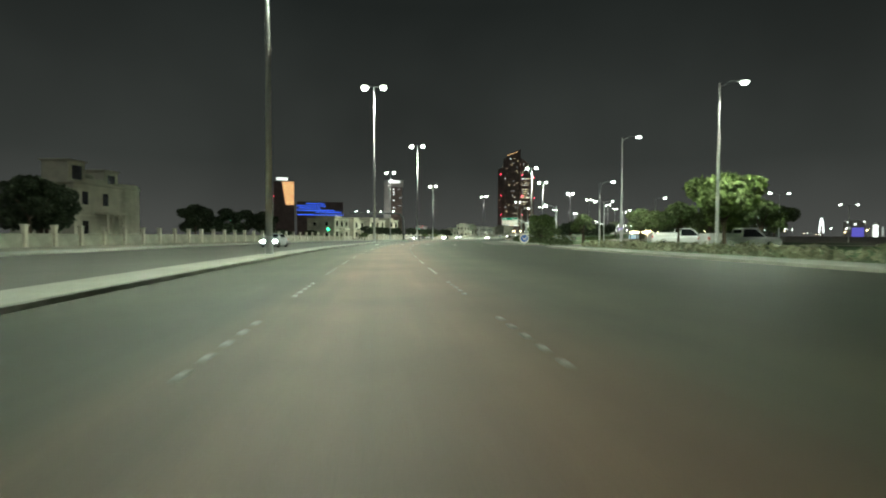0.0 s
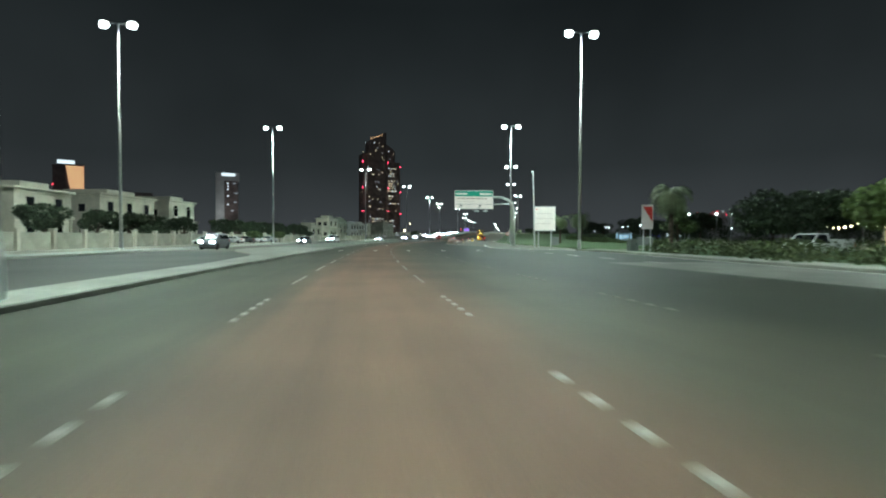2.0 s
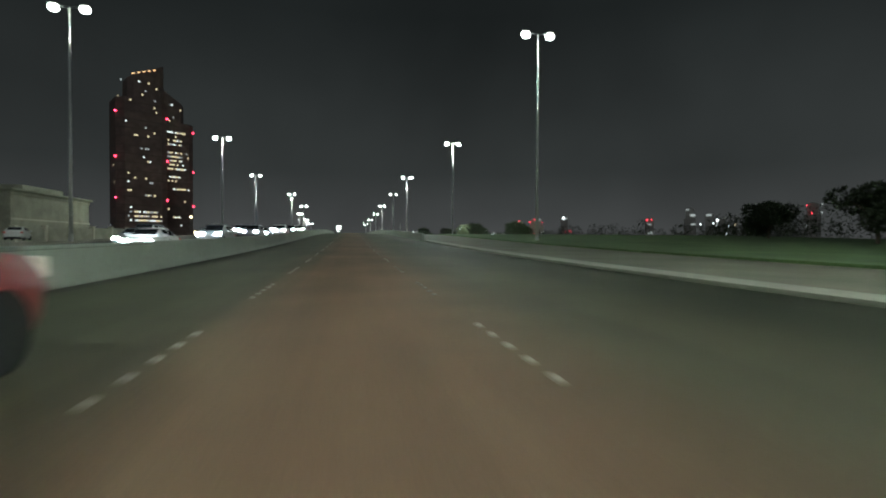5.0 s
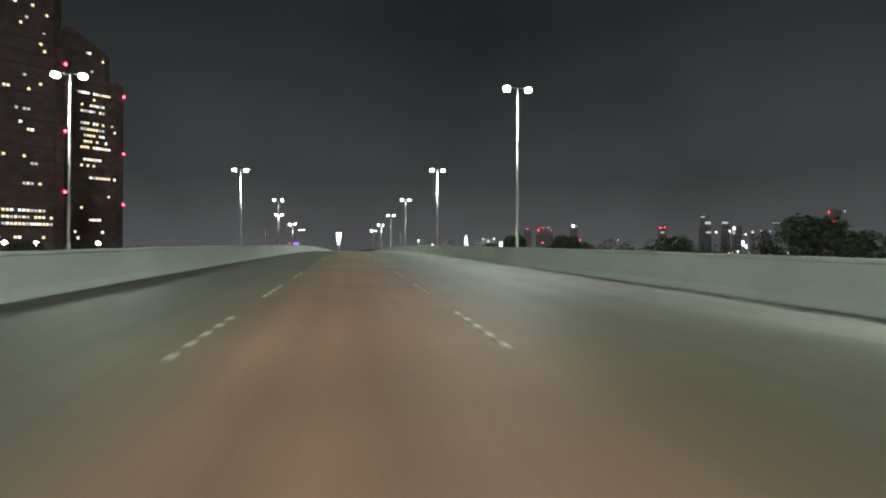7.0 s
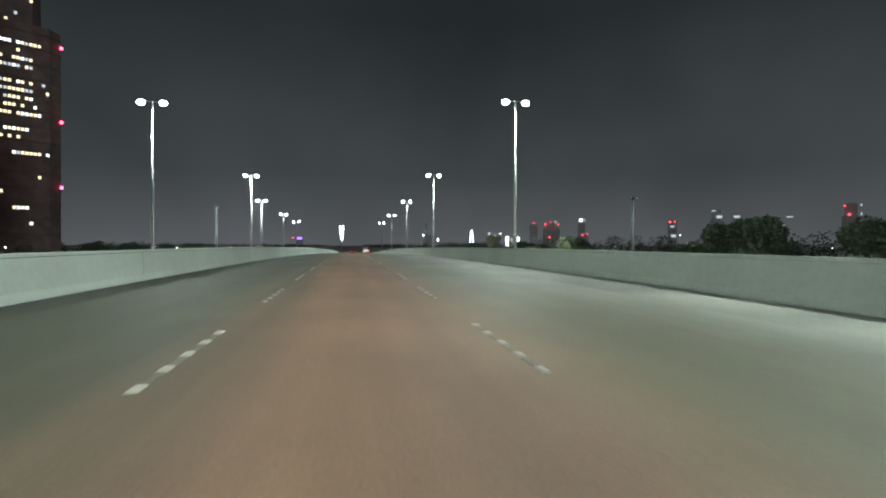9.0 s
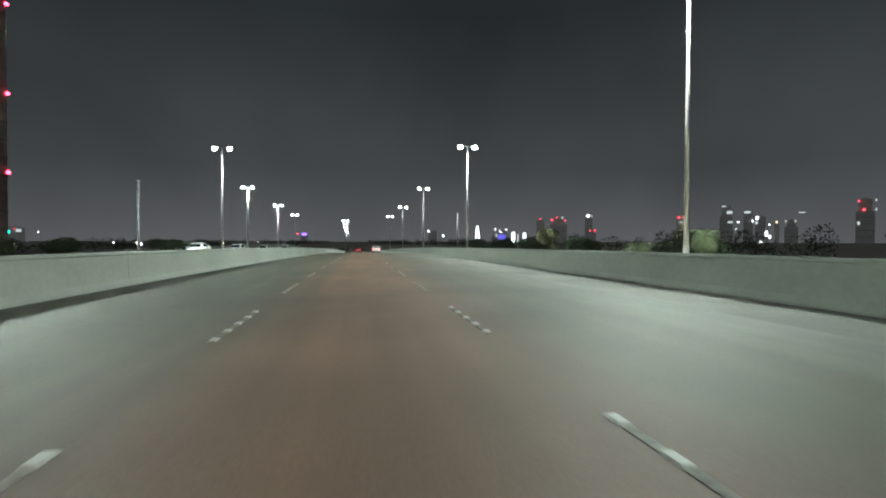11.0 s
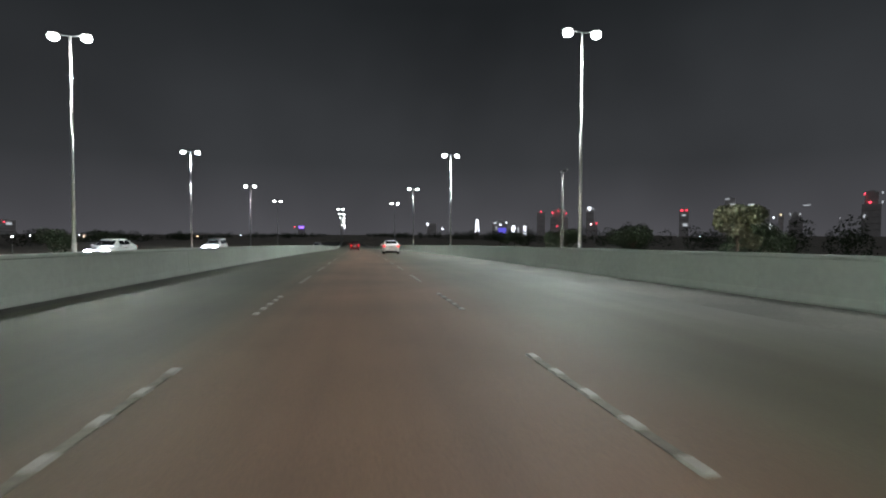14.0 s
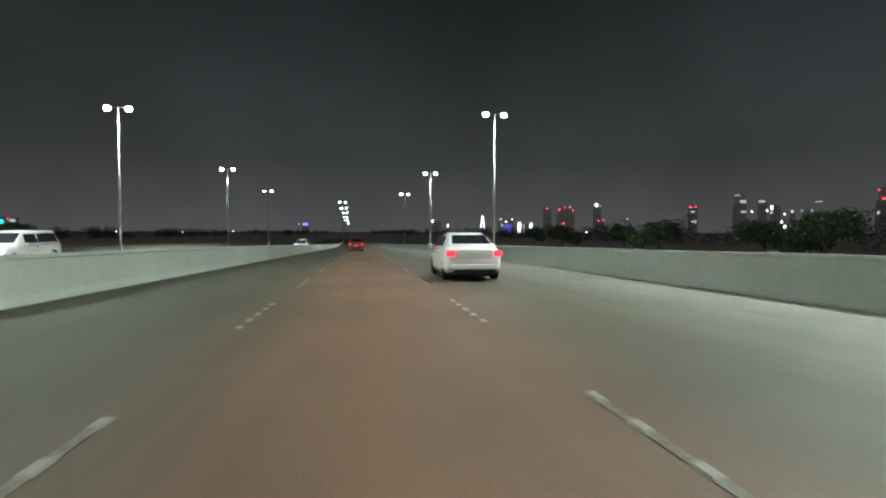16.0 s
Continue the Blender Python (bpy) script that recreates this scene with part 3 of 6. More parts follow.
SIGN_DARK = material("sign_dark", (0.03, 0.03, 0.03), 0.6)
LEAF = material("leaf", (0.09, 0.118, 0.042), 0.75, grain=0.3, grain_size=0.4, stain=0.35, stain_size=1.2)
# brighter copy of the leaf, with the lamplight put into its colour
LEAF_LIT = material("lamplit_leaf", (0.115, 0.155, 0.045), 0.75, grain=0.3, grain_size=0.4, stain=0.35, stain_size=1.2)
LEAF_HEDGE = material("hedge_leaf", (0.062, 0.078, 0.026), 0.8, grain=0.3, grain_size=0.3, stain=0.4, stain_size=1.0)
# darker copy of the leaf: shade of the unlit trees put into its colour
LEAF_DARK = material("shaded_leaf", (0.04, 0.055, 0.026), 0.8, grain=0.3, grain_size=0.4, stain=0.35, stain_size=1.2)
# dusty leaf, paled further by lamplight put into its colour
LEAF_PALE = material("dusty_lamplit_leaf", (0.22, 0.22, 0.14), 0.8, grain=0.3, grain_size=0.4, stain=0.35, stain_size=1.2)
PALM_LEAF = material("palm_leaf", (0.19, 0.225, 0.12), 0.7, grain=0.25, grain_size=0.4, spread=0.15)
BARK = material("bark", (0.09, 0.07, 0.05), 0.95, grain=0.3, grain_size=0.1, bump=0.6)
YELLOW = material("yellow_plastic", (0.55, 0.32, 0.02), 0.5, grain=0.08, grain_size=0.2, stain=0.12, stain_size=0.6)
RED_PLASTIC = material("red_plastic", (0.32, 0.10, 0.06), 0.5, grain=0.08, grain_size=0.2, stain=0.12, stain_size=0.6)
DUSTY_PLASTIC = material("dusty_plastic", (0.17, 0.15, 0.11), 0.5, grain=0.08, grain_size=0.2, stain=0.15, stain_size=0.6)
RUBBER = material("tyre_rubber", (0.02, 0.02, 0.02), 0.85, grain=0.2, grain_size=0.05)
RIM = material("alloy_rim", (0.45, 0.45, 0.46), 0.35, 0.8, grain=0.05, grain_size=0.1)
TRIM = material("black_trim", (0.02, 0.02, 0.022), 0.5)
PLATE = material("plate", (0.75, 0.75, 0.72), 0.5)
CAR_PAINTS = {}


def car_paint(name, color):
    if name not in CAR_PAINTS:
        m = material("paint_" + name, color, 0.32, 0.0, grain=0.03, grain_size=0.5, stain=0.05, stain_size=1.0)
        m.node_tree.nodes["Principled BSDF"].inputs["Coat Weight"].default_value = 0.6
        CAR_PAINTS[name] = m
    return CAR_PAINTS[name]


# pale wall; on the skyline the haze is put into this colour
FAR_WALL = material("far_pale_wall", (0.55, 0.52, 0.50), 0.9, grain=0.06, grain_size=4.0, stain=0.12, stain_size=20.0)
FAR_WHITE = material("far_white_light", (0.8, 0.8, 0.8), 0.5, glow=3.2, second=(0.94, 0.97, 1.0))
FAR_DIM = material("far_dim_light", (0.6, 0.6, 0.6), 0.5, glow=0.45, second=(0.92, 0.95, 0.95))
FAR_RED = material("far_red_beacon", (0.8, 0.05, 0.06), 0.4, glow=3.5, second=(1.0, 0.06, 0.10))
FAR_BLUE = material("far_blue_wash", (0.1, 0.1, 0.7), 0.4, glow=0.5, second=(0.22, 0.19, 1.0))
FAR_VIOLET = material("far_violet_sign", (0.3, 0.1, 0.8), 0.4, glow=2.0, second=(0.35, 0.16, 1.0))
FAR_GREEN = material("far_green_sign", (0.1, 0.8, 0.6), 0.4, glow=2.5, second=(0.05, 1.0, 0.75))
FAR_LIGHTS = {"w": FAR_WHITE, "d": FAR_DIM, "r": FAR_RED, "b": FAR_BLUE, "v": FAR_VIOLET, "g": FAR_GREEN, "y": LIT_WARM}


# ---- towers ----
def spot(x, y, z, turn=0.0):
    return pose(x * K, y * K, z * K, 0, 0, turn)


PANES = {}


def pane_mesh(w, h, mat):
    key = (round(w, 2), round(h, 2), mat.name)
    if key not in PANES:
        PANES[key] = mesh_of("window", box(-w / 2, -0.06, 0, w / 2, 0.06, h), mat)
    return PANES[key]


def tower(x, y, turn, w, d, h, floors, label, crown, seed, lit_rows=(), share=0.05, marks=(0.24, 0.46, 0.70), lit_top=True, pane=(0.03, 0.36)):
    """A dark high-rise with floor bands, lit windows and red beacons. Its front faces -y."""
    rng = random.Random(seed)
    t = thing("tower_block", spot(x, y, -0.2, turn), label, "tower block")
    bm = bmesh.new()
    c = min(w, d) * 0.16
    ring = [(-w / 2 + c, -d / 2), (w / 2 - c, -d / 2), (w / 2, -d / 2 + c), (w / 2, d / 2 - c), (w / 2 - c, d / 2), (-w / 2 + c, d / 2), (-w / 2, d / 2 - c), (-w / 2, -d / 2 + c)]
    levels = [(0, 1.0, 0.0), (h * 0.78, 1.0, 0.0), (h * 0.78, 0.74, crown * w * 0.1), (h * 0.9, 0.72, crown * w * 0.1)]
    loops = [[bm.verts.new((px * k + ox, py * k, z)) for px, py in ring] for z, k, ox in levels]
    top = [bm.verts.new((px * 0.72 + crown * w * 0.1, py * 0.72, h * 0.9 + h * 0.1 * (0.5 + crown * px / w))) for px, py in ring]
    loops.append(top)
    for a, b in zip(loops, loops[1:]):
        for k in range(8):
            bm.faces.new((a[k], a[(k + 1) % 8], b[(k + 1) % 8], b[k]))
    bm.faces.new(list(reversed(loops[0])))
    bm.faces.new(top)
    part("shaft", bm, TOWER_GLASS, t)
    fh = h * 0.78 / floors
    for f in range(1, floors + 1, 2):
        b2 = bmesh.new()
        lo = [b2.verts.new((px * 1.012, py * 1.012, f * fh - 0.3)) for px, py in ring]
        hi = [b2.verts.new((px * 1.012, py * 1.012, f * fh + 0.3)) for px, py in ring]
        for k in range(8):
            b2.faces.new((lo[k], lo[(k + 1) % 8], hi[(k + 1) % 8], hi[k]))
        b2.faces.new(hi)
        b2.faces.new(list(reversed(lo)))
        part("floor_band", b2, TOWER_BAND, t)
    ww = w * pane[0]
    cols = int((w - 2 * c) / (ww * 1.35))
    for f in range(1, floors + 8):
        z = f * fh + fh * 0.25
        if z > h * 0.9:
            break
        inner = 1.0 if z < h * 0.77 else 0.74
        run = dict(lit_rows).get(f)
        for k in range(cols):
            px = (-w / 2 + c + (k + 0.5) * (w - 2 * c) / cols)
            chance = share * (2.5 if rng.random() < 0.15 else 1.0)
            if run and run[0] <= k / cols <= run[1]:
                chance = 0.8
            if rng.random() < chance:
                mat = rng.choice((LIT_WARM, LIT_WARM, LIT_WHITE, LIT_DIM))
                piece("window", pane_mesh(ww, fh * 0.36, mat), t, pose((px * inner + (crown * w * 0.1 if inner < 1 else 0)) * K, (-d / 2 * inner - 0.1) * K, z * K))
        for side in (-1, 1):
            for k in range(int(cols * 0.6)):
                if rng.random() < share * 0.8:
                    py = -d / 2 + c + (k + 0.5) * (d - 2 * c) / (cols * 0.6)
                    piece("window", pane_mesh(ww, fh * 0.36, rng.choice((LIT_WARM, LIT_WHITE, LIT_DIM))), t, pose(side * (w / 2 * inner + 0.1) * K, py * inner * K, z * K, 0, 0, 90))
    bead = mesh_of("beacon", lathe([(0.25, 0), (0.6, 0.25), (0.6, 0.9), (0.25, 1.2)], 8), RED_LIGHT)
    for z in marks:
        for px, py in ((-w / 2, -d / 2 + c), (w / 2, -d / 2 + c)):
            piece("beacon", bead, t, pose(px * 1.02 * K, py * 1.02 * K, h * z * K))
    piece("beacon", bead, t, pose((crown * w * 0.42) * K, 0, h * 0.985 * K))
    for k in range(5 if lit_top else 0):
        px = -0.28 + 0.11 * k
        piece("crown_light", pane_mesh(w * 0.055, 0.8, ORANGE_LIGHT), t, pose((px * w * 0.95 + crown * w * 0.1) * K, -d * 0.37 * K, (h * 0.9 + h * 0.1 * (0.5 + crown * px * 0.95) - 0.7) * K, 0, -math.degrees(math.atan2(h * 0.1, w))))
    return t


tower(191.5, 687, 0, 31, 27, 127, 34, "dark residential tower with a slanted lit crown and red beacons", 1, 3,
      [(5, (0.1, 0.95)), (6, (0.05, 1.0)), (7, (0.1, 0.9)), (11, (0.5, 0.8)), (14, (0.6, 0.75)), (15, (0.2, 0.3)), (19, (0.55, 0.8)), (22, (0.4, 0.6)), (25, (0.2, 0.35)), (30, (0.3, 0.4))], 0.034)
tower(225, 729, 0, 27, 26, 124, 30, "dark slimmer tower with many lit floors and red beacons", -1, 8,
      [(27, (0.1, 0.9)), (25, (0.1, 0.7)), (24, (0.1, 0.65)), (22, (0.1, 0.5)), (21, (0.1, 0.7)), (20, (0.15, 0.7)), (19, (0.15, 0.5)), (18, (0.1, 0.8)), (16, (0.2, 0.7)), (15, (0.1, 0.3)), (13, (0.3, 0.8)), (6, (0.3, 0.6))],
      0.045, (0.24, 0.47, 0.73), False, (0.036, 0.42))


t = thing("office_tower", spot(-262, 1462, -0.2, 11), "dark tower with an orange-lit face that leans outward", "office tower")
part("body", box(-17, -12, 0, 18, 14, 158, 0.6), TOWER_GLASS, t)
part("roof_edge", box(-17.5, -12.5, 158, 18.5, 14.5, 160, 0.3), TOWER_BAND, t)
for k in range(16):
    x = -6.5 - 0.62 * k
    part("light_strip", box(x, -13.2, 90 + 4.2 * k, 16.5, -12.1, 91.9 + 4.2 * k), ORANGE_LIGHT, t, "orange light strip")
t = thing("office_tower", spot(-284, 1490, -0.2, 11), "dark tower with a white glowing roof sign", "office tower")
part("body", box(-24, -14, 0, 17, 14, 158, 0.6), TOWER_GLASS, t)
part("roof_edge", box(-24.5, -14.5, 158, 17.5, 14.5, 160, 0.3), TOWER_BAND, t)
part("roof_sign", box(-15, -14.6, 163, 16, -13.4, 171), LIT_WHITE, t, "white glowing roof sign")
for x in (-12, 0, 13):
    part("sign_post", tube([(x, -13, 160), (x, -13, 164)], 0.5, 6), TOWER_BAND, t)
part("beacon", moved(lathe([(0.5, 0), (1.6, 0.8), (1.6, 2.4), (0.5, 3.2)], 8), Matrix.Translation((-24, -14.5, 114))), FAR_RED, t, "red beacon")
blue_rows = [(0.62, -0.5, 0.5), (0.75, -0.5, 0.3), (0.88, -0.5, 0.12), (0.95, -0.3, 0.1), (0.70, -0.1, 0.45), (0.82, -0.45, 0.0)]
t = thing("office_tower", spot(-130, 1118, -0.2, 8), "long low building edged with bright blue light strips", "office tower")
part("body", box(-50, -20, 0, 50, 20, 74, 0.4), TOWER_GLASS, t)
part("roof_edge", box(-50.3, -20.3, 74, 50.3, 20.3, 75.2, 0.2), TOWER_BAND, t)
for z, x0, x1 in blue_rows:
    part("light_strip", box(x0 * 100, -20.5, z * 74, x1 * 100, -20.02, z * 74 + 1.04), BLUE_LIGHT, t, "bright blue light strip")
t = thing("office_tower", spot(85, 2684, -0.2, 2), "pale framed tower with a lit head over a dark glass face", "office tower")
part("column", box(-52, -30, 0, -16, 30, 266, 1.0), FAR_WALL, t, "pale stone column")
part("glass_face", box(-15.5, -22, 0, 46, 28, 266, 0.5), TOWER_GLASS, t, "dark glass face")
part("head", box(-52, -32, 266.5, 52, 30, 303, 1.0), FAR_WALL, t, "pale head slab")
part("roof_sign", box(-27, -34, 288, 33, -32.2, 300), LIT_WHITE, t, "white glowing sign")
for z in (250, 236, 222, 190, 150):
    part("lit_window", box(-3, -23, z, 4, -22.1, z + 6), LIT_WHITE, t)
for z, x in ((252, 22), (205, 30), (162, 26), (120, 12)):
    part("lit_window", box(x, -23, z, x + 14, -22.1, z + 4), LIT_DIM, t)
for k in range(12):
    part("floor_band", box(-15.5, -22.8, 14 + 21 * k, 46, -22.05, 16 + 21 * k), TOWER_BAND, t)

flood = bpy.data.lights.new("facade_floodlight", "SPOT")
flood.energy, flood.color, flood.spot_size, flood.spot_blend, flood.shadow_soft_size = 160000.0, (1.0, 0.95, 0.93), math.radians(70), 0.8, 1.0
flood_ob = new("facade_floodlight", flood)
flood_ob.matrix_basis = look(Vector((45, 2520, 4)) * K, Vector((52, 2652, 190)) * K)

# the skyline past the viaduct, placed to fit the camera's view: bearing from +y in degrees and metres from the middle
# of the viaduct


def far_building(bearing, w, h, label, lights, dist=4200.0, setback=0.0):
    """A far high-rise: shaft, set-back upper floors, roof plant, ledges, and lights (kind, across, height, width, tall)."""
    a = math.radians(bearing)
    t = thing("far_building", spot(244 + dist * math.sin(a), 514 + dist * math.cos(a), -0.3, -bearing) @ Matrix.Scale(dist / 2800, 4), label, "high-rise", "far skyline")
    d = max(14.0, w * 0.7)
    cut = h * (0.72 if setback else 1.0)
    part("shaft", box(-w / 2, -d / 2, 0, w / 2, d / 2, cut, 0.6), FAR_WALL, t)
    if setback:
        part("upper_shaft", box(-w * (0.5 - setback), -d * 0.35, cut, w * (0.5 - setback), d * 0.35, h, 0.6), FAR_WALL, t)
    top = w * (0.5 - setback)
    part("roof_plant", box(-top * 0.5, -d * 0.2, h, top * 0.4, d * 0.2, h + 5, 0.3), FAR_WALL, t)
    for k in range(1, 5):
        part("ledge", box(-w / 2 - 0.5, -d / 2 - 0.5, cut * k / 5, w / 2 + 0.5, -d / 2, cut * k / 5 + 1.2), TOWER_BAND, t)
    names = {"r": "beacon", "w": "lit_window", "d": "lit_window", "y": "lit_window", "b": "light_wash", "v": "sign", "g": "sign"}
    for kind, x, z, lw, lh in lights:
        lw, lh = (lw * 0.5, lh * 0.5) if kind == "r" else (lw * 0.8, lh * 0.9)
        part(names[kind], box(x - lw / 2, -d / 2 - 2.2, z - lh / 2, x + lw / 2, -d / 2 - 0.6, z + lh / 2, 0.2), FAR_LIGHTS[kind], t)
    return t


far_building(51.31, 85, 77, "far block washed in deep blue light", [("b", 13, 21, 56, 52), ("w", -26, 74, 7, 7), ("w", 3, 61, 10, 7), ("w", 36, 74, 7, 7), ("d", -20, 41, 10, 20)])
far_building(52.90, 29, 64, "far narrow block with a bright white face", [("w", 0, 28, 20, 62)])
far_building(53.43, 13, 44, "far slim block with a white lit edge", [("d", 0, 25, 7, 49)])
far_building(54.22, 29, 60, "far narrow block with a white lit face", [("w", 0, 28, 15, 55)])
far_building(56.04, 45, 131, "dark far high-rise with a red roof beacon", [("r", 0, 134, 11, 13)])
far_building(58.10, 96, 143, "dark far high-rise with a row of red beacons", [("r", -35, 127, 16, 14), ("r", -6, 140, 10, 11), ("d", 22, 140, 10, 13), ("r", 38, 124, 8, 13), ("r", -10, 53, 11, 16)], setback=0.14)
far_building(61.49, 41, 153, "dark far tower with one bright white roof sign", [("w", -3, 150, 16, 17), ("d", 16, 147, 5, 13)])
far_building(61.92, 38, 74, "low far block with two red beacons", [("r", -13, 65, 8, 16), ("r", 13, 68, 8, 16)])
far_building(71.06, 44, 140, "dim far tower with a red glowing roof sign", [("r", -11, 132, 17, 13), ("r", 12, 134, 13, 11), ("d", 0, 108, 24, 8), ("d", 6, 58, 27, 15)])
far_building(75.22, 57, 189, "dim far tower with lit upper floors", [("d", -11, 184, 23, 6), ("d", 14, 153, 31, 14), ("w", 51, 104, 9, 9), ("d", 17, 104, 28, 9)], setback=0.14)
far_building(77.13, 39, 158, "dim far tower with a pale lit crown", [("d", -3, 152, 33, 11), ("w", 19, 108, 8, 8)])
far_building(78.17, 44, 129, "far tower with bright stacked white lights", [("w", -14, 123, 10, 19), ("d", -16, 99, 14, 14), ("w", 36, 90, 8, 8), ("w", 25, 46, 11, 27), ("w", 38, 30, 11, 16), ("w", 3, 2, 8, 14)])
far_building(79.50, 22, 105, "slim far block with one warm light", [("y", 0, 102, 8, 11)])
far_building(80.67, 53, 109, "low wide far block with small lights", [("d", -21, 104, 7, 11), ("d", 16, 104, 7, 11), ("d", 40, 144, 32, 5)], setback=0.14)
far_building(86.06, 64, 195, "dark far high-rise with red beacons and white lights", [("r", -22, 186, 9, 12), ("r", -5, 148, 15, 12), ("d", 35, 188, 7, 10), ("d", 35, 148, 7, 12), ("d", -22, 89, 10, 15)], setback=0.14)
far_building(28.27, 38, 52, "far low block with a violet sign", [("v", 0, 43, 32, 13), ("r", -35, 46, 9, 13)])
far_building(2.43, 73, 61, "far block with a green and a white sign", [("g", -24, 42, 22, 15), ("d", 15, 47, 22, 12), ("r", 0, 54, 7, 7)])
far_building(5.62, 23, 3, "far block with one tall warm light", [("y", 0, -18, 13, 33)])
far_building(43.25, 53, 68, "far low block with two white lights", [("w", -23, 64, 8, 16), ("w", 63, 38, 8, 16)])
t = thing("lit_spire", spot(244 + 4200 * math.sin(math.radians(48.64)), 514 + 4200 * math.cos(math.radians(48.64)), -0.3, -48.64) @ Matrix.Scale(1.5, 4), "far slender triangular mast outlined in white light", "spire")
part("mast", lathe([(9.0, 0), (7.0, 40), (4.0, 80), (0.6, 94)], 8), TOWER_BAND, t)
for sx in (-1, 1):
    part("light_strip", tube([(sx * 9.5, -9.0, 20), (sx * 5.0, -6.0, 70), (sx * 0.8, -1.2, 94)], 2.2, 6), FAR_WHITE, t, "white light strip")


# ---- villas on the far side ----
def villa_window(t, x, y, z, w, h, arched=False):
    """A framed dark window on a wall that faces +x."""
    frame = part("window", moved(join(box(-0.03, -w / 2 - 0.12, -0.12, 0.10, -w / 2, h + 0.12), box(-0.03, w / 2, -0.12, 0.10, w / 2 + 0.12, h + 0.12), box(-0.03, -w / 2, h, 0.10, w / 2, h + 0.12), box(-0.03, -w / 2 - 0.2, -0.16, 0.18, w / 2 + 0.2, 0.0)), Matrix.Translation((x, y, z))), CREAM, t)
    bm = box(-0.02, -w / 2, 0, 0.03, w / 2, h)
    if arched:
        bm2 = bmesh.new()
        n = 10
        pts = [(w / 2 * math.cos(math.pi * k / n), h + w / 2 * math.sin(math.pi * k / n)) for k in range(n + 1)]
        a = [bm2.verts.new((-0.02, py, pz)) for py, pz in pts]
        b = [bm2.verts.new((0.06, py, pz)) for py, pz in pts]
        bm2.faces.new(b)
        bm2.faces.new(list(reversed(a)))
        for k in range(n):
            bm2.faces.new((a[k], a[k + 1], b[k + 1], b[k]))
        bm2.faces.new((a[n], a[0], b[0], b[n]))
        bmesh.ops.recalc_face_normals(bm2, faces=list(bm2.faces))
        bm = join(bm, bm2)
    part("pane", moved(bm, Matrix.Translation((x, y, z))), DARK_GLASS, frame, "dark window pane")


def villa(s, e, w, h, label, wall=CREAM, storeys=2, arched=False, porch=True, d=12.0, turn=0.0, tower_part=False, seed=0, gable=0.0, windows=True, bay=2.6):
    """A two-storey villa; +x looks at the road, y runs along it."""
    rng = random.Random(seed)
    t = thing("villa", place(s, e, land(s, e) - 0.1, turn, tilt=False), label, "villa", "villas along the road")
    part("wall", join(box(-d, -w / 2, 0, 0, w / 2, h, 0.05), box(-d * 0.8, -w * 0.3, h, -1.0, w * 0.2, h + 1.3, 0.05)), wall, t)
    part("roof_slab", box(-d - 0.4, -w / 2 - 0.4, h, 0.5, w / 2 + 0.4, h + 0.35, 0.06), wall, t)
    part("plinth", box(-d - 0.05, -w / 2 - 0.05, 0, 0.08, w / 2 + 0.05, 0.5), PALE_WALL, t)
    sh = h / storeys
    n = max(2, int(w / 4.2))
    if gable:
        bm = bmesh.new()
        for x in (0.3, -d - 0.2):
            for y, z in ((-w / 2 - 0.2, h + 0.3), (w / 2 + 0.2, h + 0.3), (0, h + gable)):
                bm.verts.new((x, y, z))
        bm.verts.ensure_lookup_table()
        for q in ((0, 1, 2), (5, 4, 3), (0, 3, 4, 1), (1, 4, 5, 2), (2, 5, 3, 0)):
            bm.faces.new([bm.verts[i] for i in q])
        part("gable", bm, wall, t)
    for f in range(storeys):
        for k in range(n if windows else 0):
            y = -w / 2 + (k + 0.5) * w / n
            if porch and f == 0 and abs(y) < 2.4:
                continue
            villa_window(t, 0.0, y, f * sh + sh * 0.3, min(1.5, w / n * 0.45), sh * (0.36 if arched else 0.45), arched)
        part("string_course", box(-0.02, -w / 2 - 0.05, (f + 1) * sh - 0.5, 0.16, w / 2 + 0.05, (f + 1) * sh - 0.25), CREAM, t)
    for f in range(storeys if windows else 0):
        for x in (-d * 0.28, -d * 0.72):
            z = f * sh + sh * 0.32
            fr = part("window_frame", join(box(x - 0.75, -w / 2 - 0.1, z - 0.1, x + 0.75, -w / 2 + 0.02, z, 0.02), box(x - 0.75, -w / 2 - 0.1, z + 1.4, x + 0.75, -w / 2 + 0.02, z + 1.52, 0.02),
                                         box(x - 0.75, -w / 2 - 0.08, z, x - 0.65, -w / 2 + 0.02, z + 1.4), box(x + 0.65, -w / 2 - 0.08, z, x + 0.75, -w / 2 + 0.02, z + 1.4)), CREAM, t)
            part("pane", box(x - 0.65, -w / 2 - 0.02, z, x + 0.65, -w / 2 + 0.01, z + 1.4), DARK_GLASS, fr, "dark window pane")
    if porch:
        pt = part("porch", box(0, -2.6, sh - 0.1, 2.6, 2.6, sh + 0.35, 0.04), CREAM, t)
        for y in (-2.2, -0.8, 0.8, 2.2):
            part("column", moved(lathe([(0.28, 0.3), (0.2, 0.5), (0.18, sh - 0.4), (0.28, sh - 0.1)], 10), Matrix.Translation((2.2, y, 0))), CREAM, pt)
        part("porch_step", box(0, -2.6, 0, 2.6, 2.6, 0.3), CREAM, t)
        part("door", box(0.0, -0.7, 0.3, 0.08, 0.7, 2.6), BARK, t, "dark wooden entrance door")
    if tower_part:
        part("corner_bay", moved(lathe([(bay, 0), (bay, h), (bay + 0.3, h), (bay + 0.3, h + 0.4), (bay - 0.1, h + 0.4), (bay - 0.1, h + 1.0)], 24), Matrix.Translation((1.0 - bay, w / 2 - 0.5, 0))), CREAM, t, "rounded corner bay")
    return t


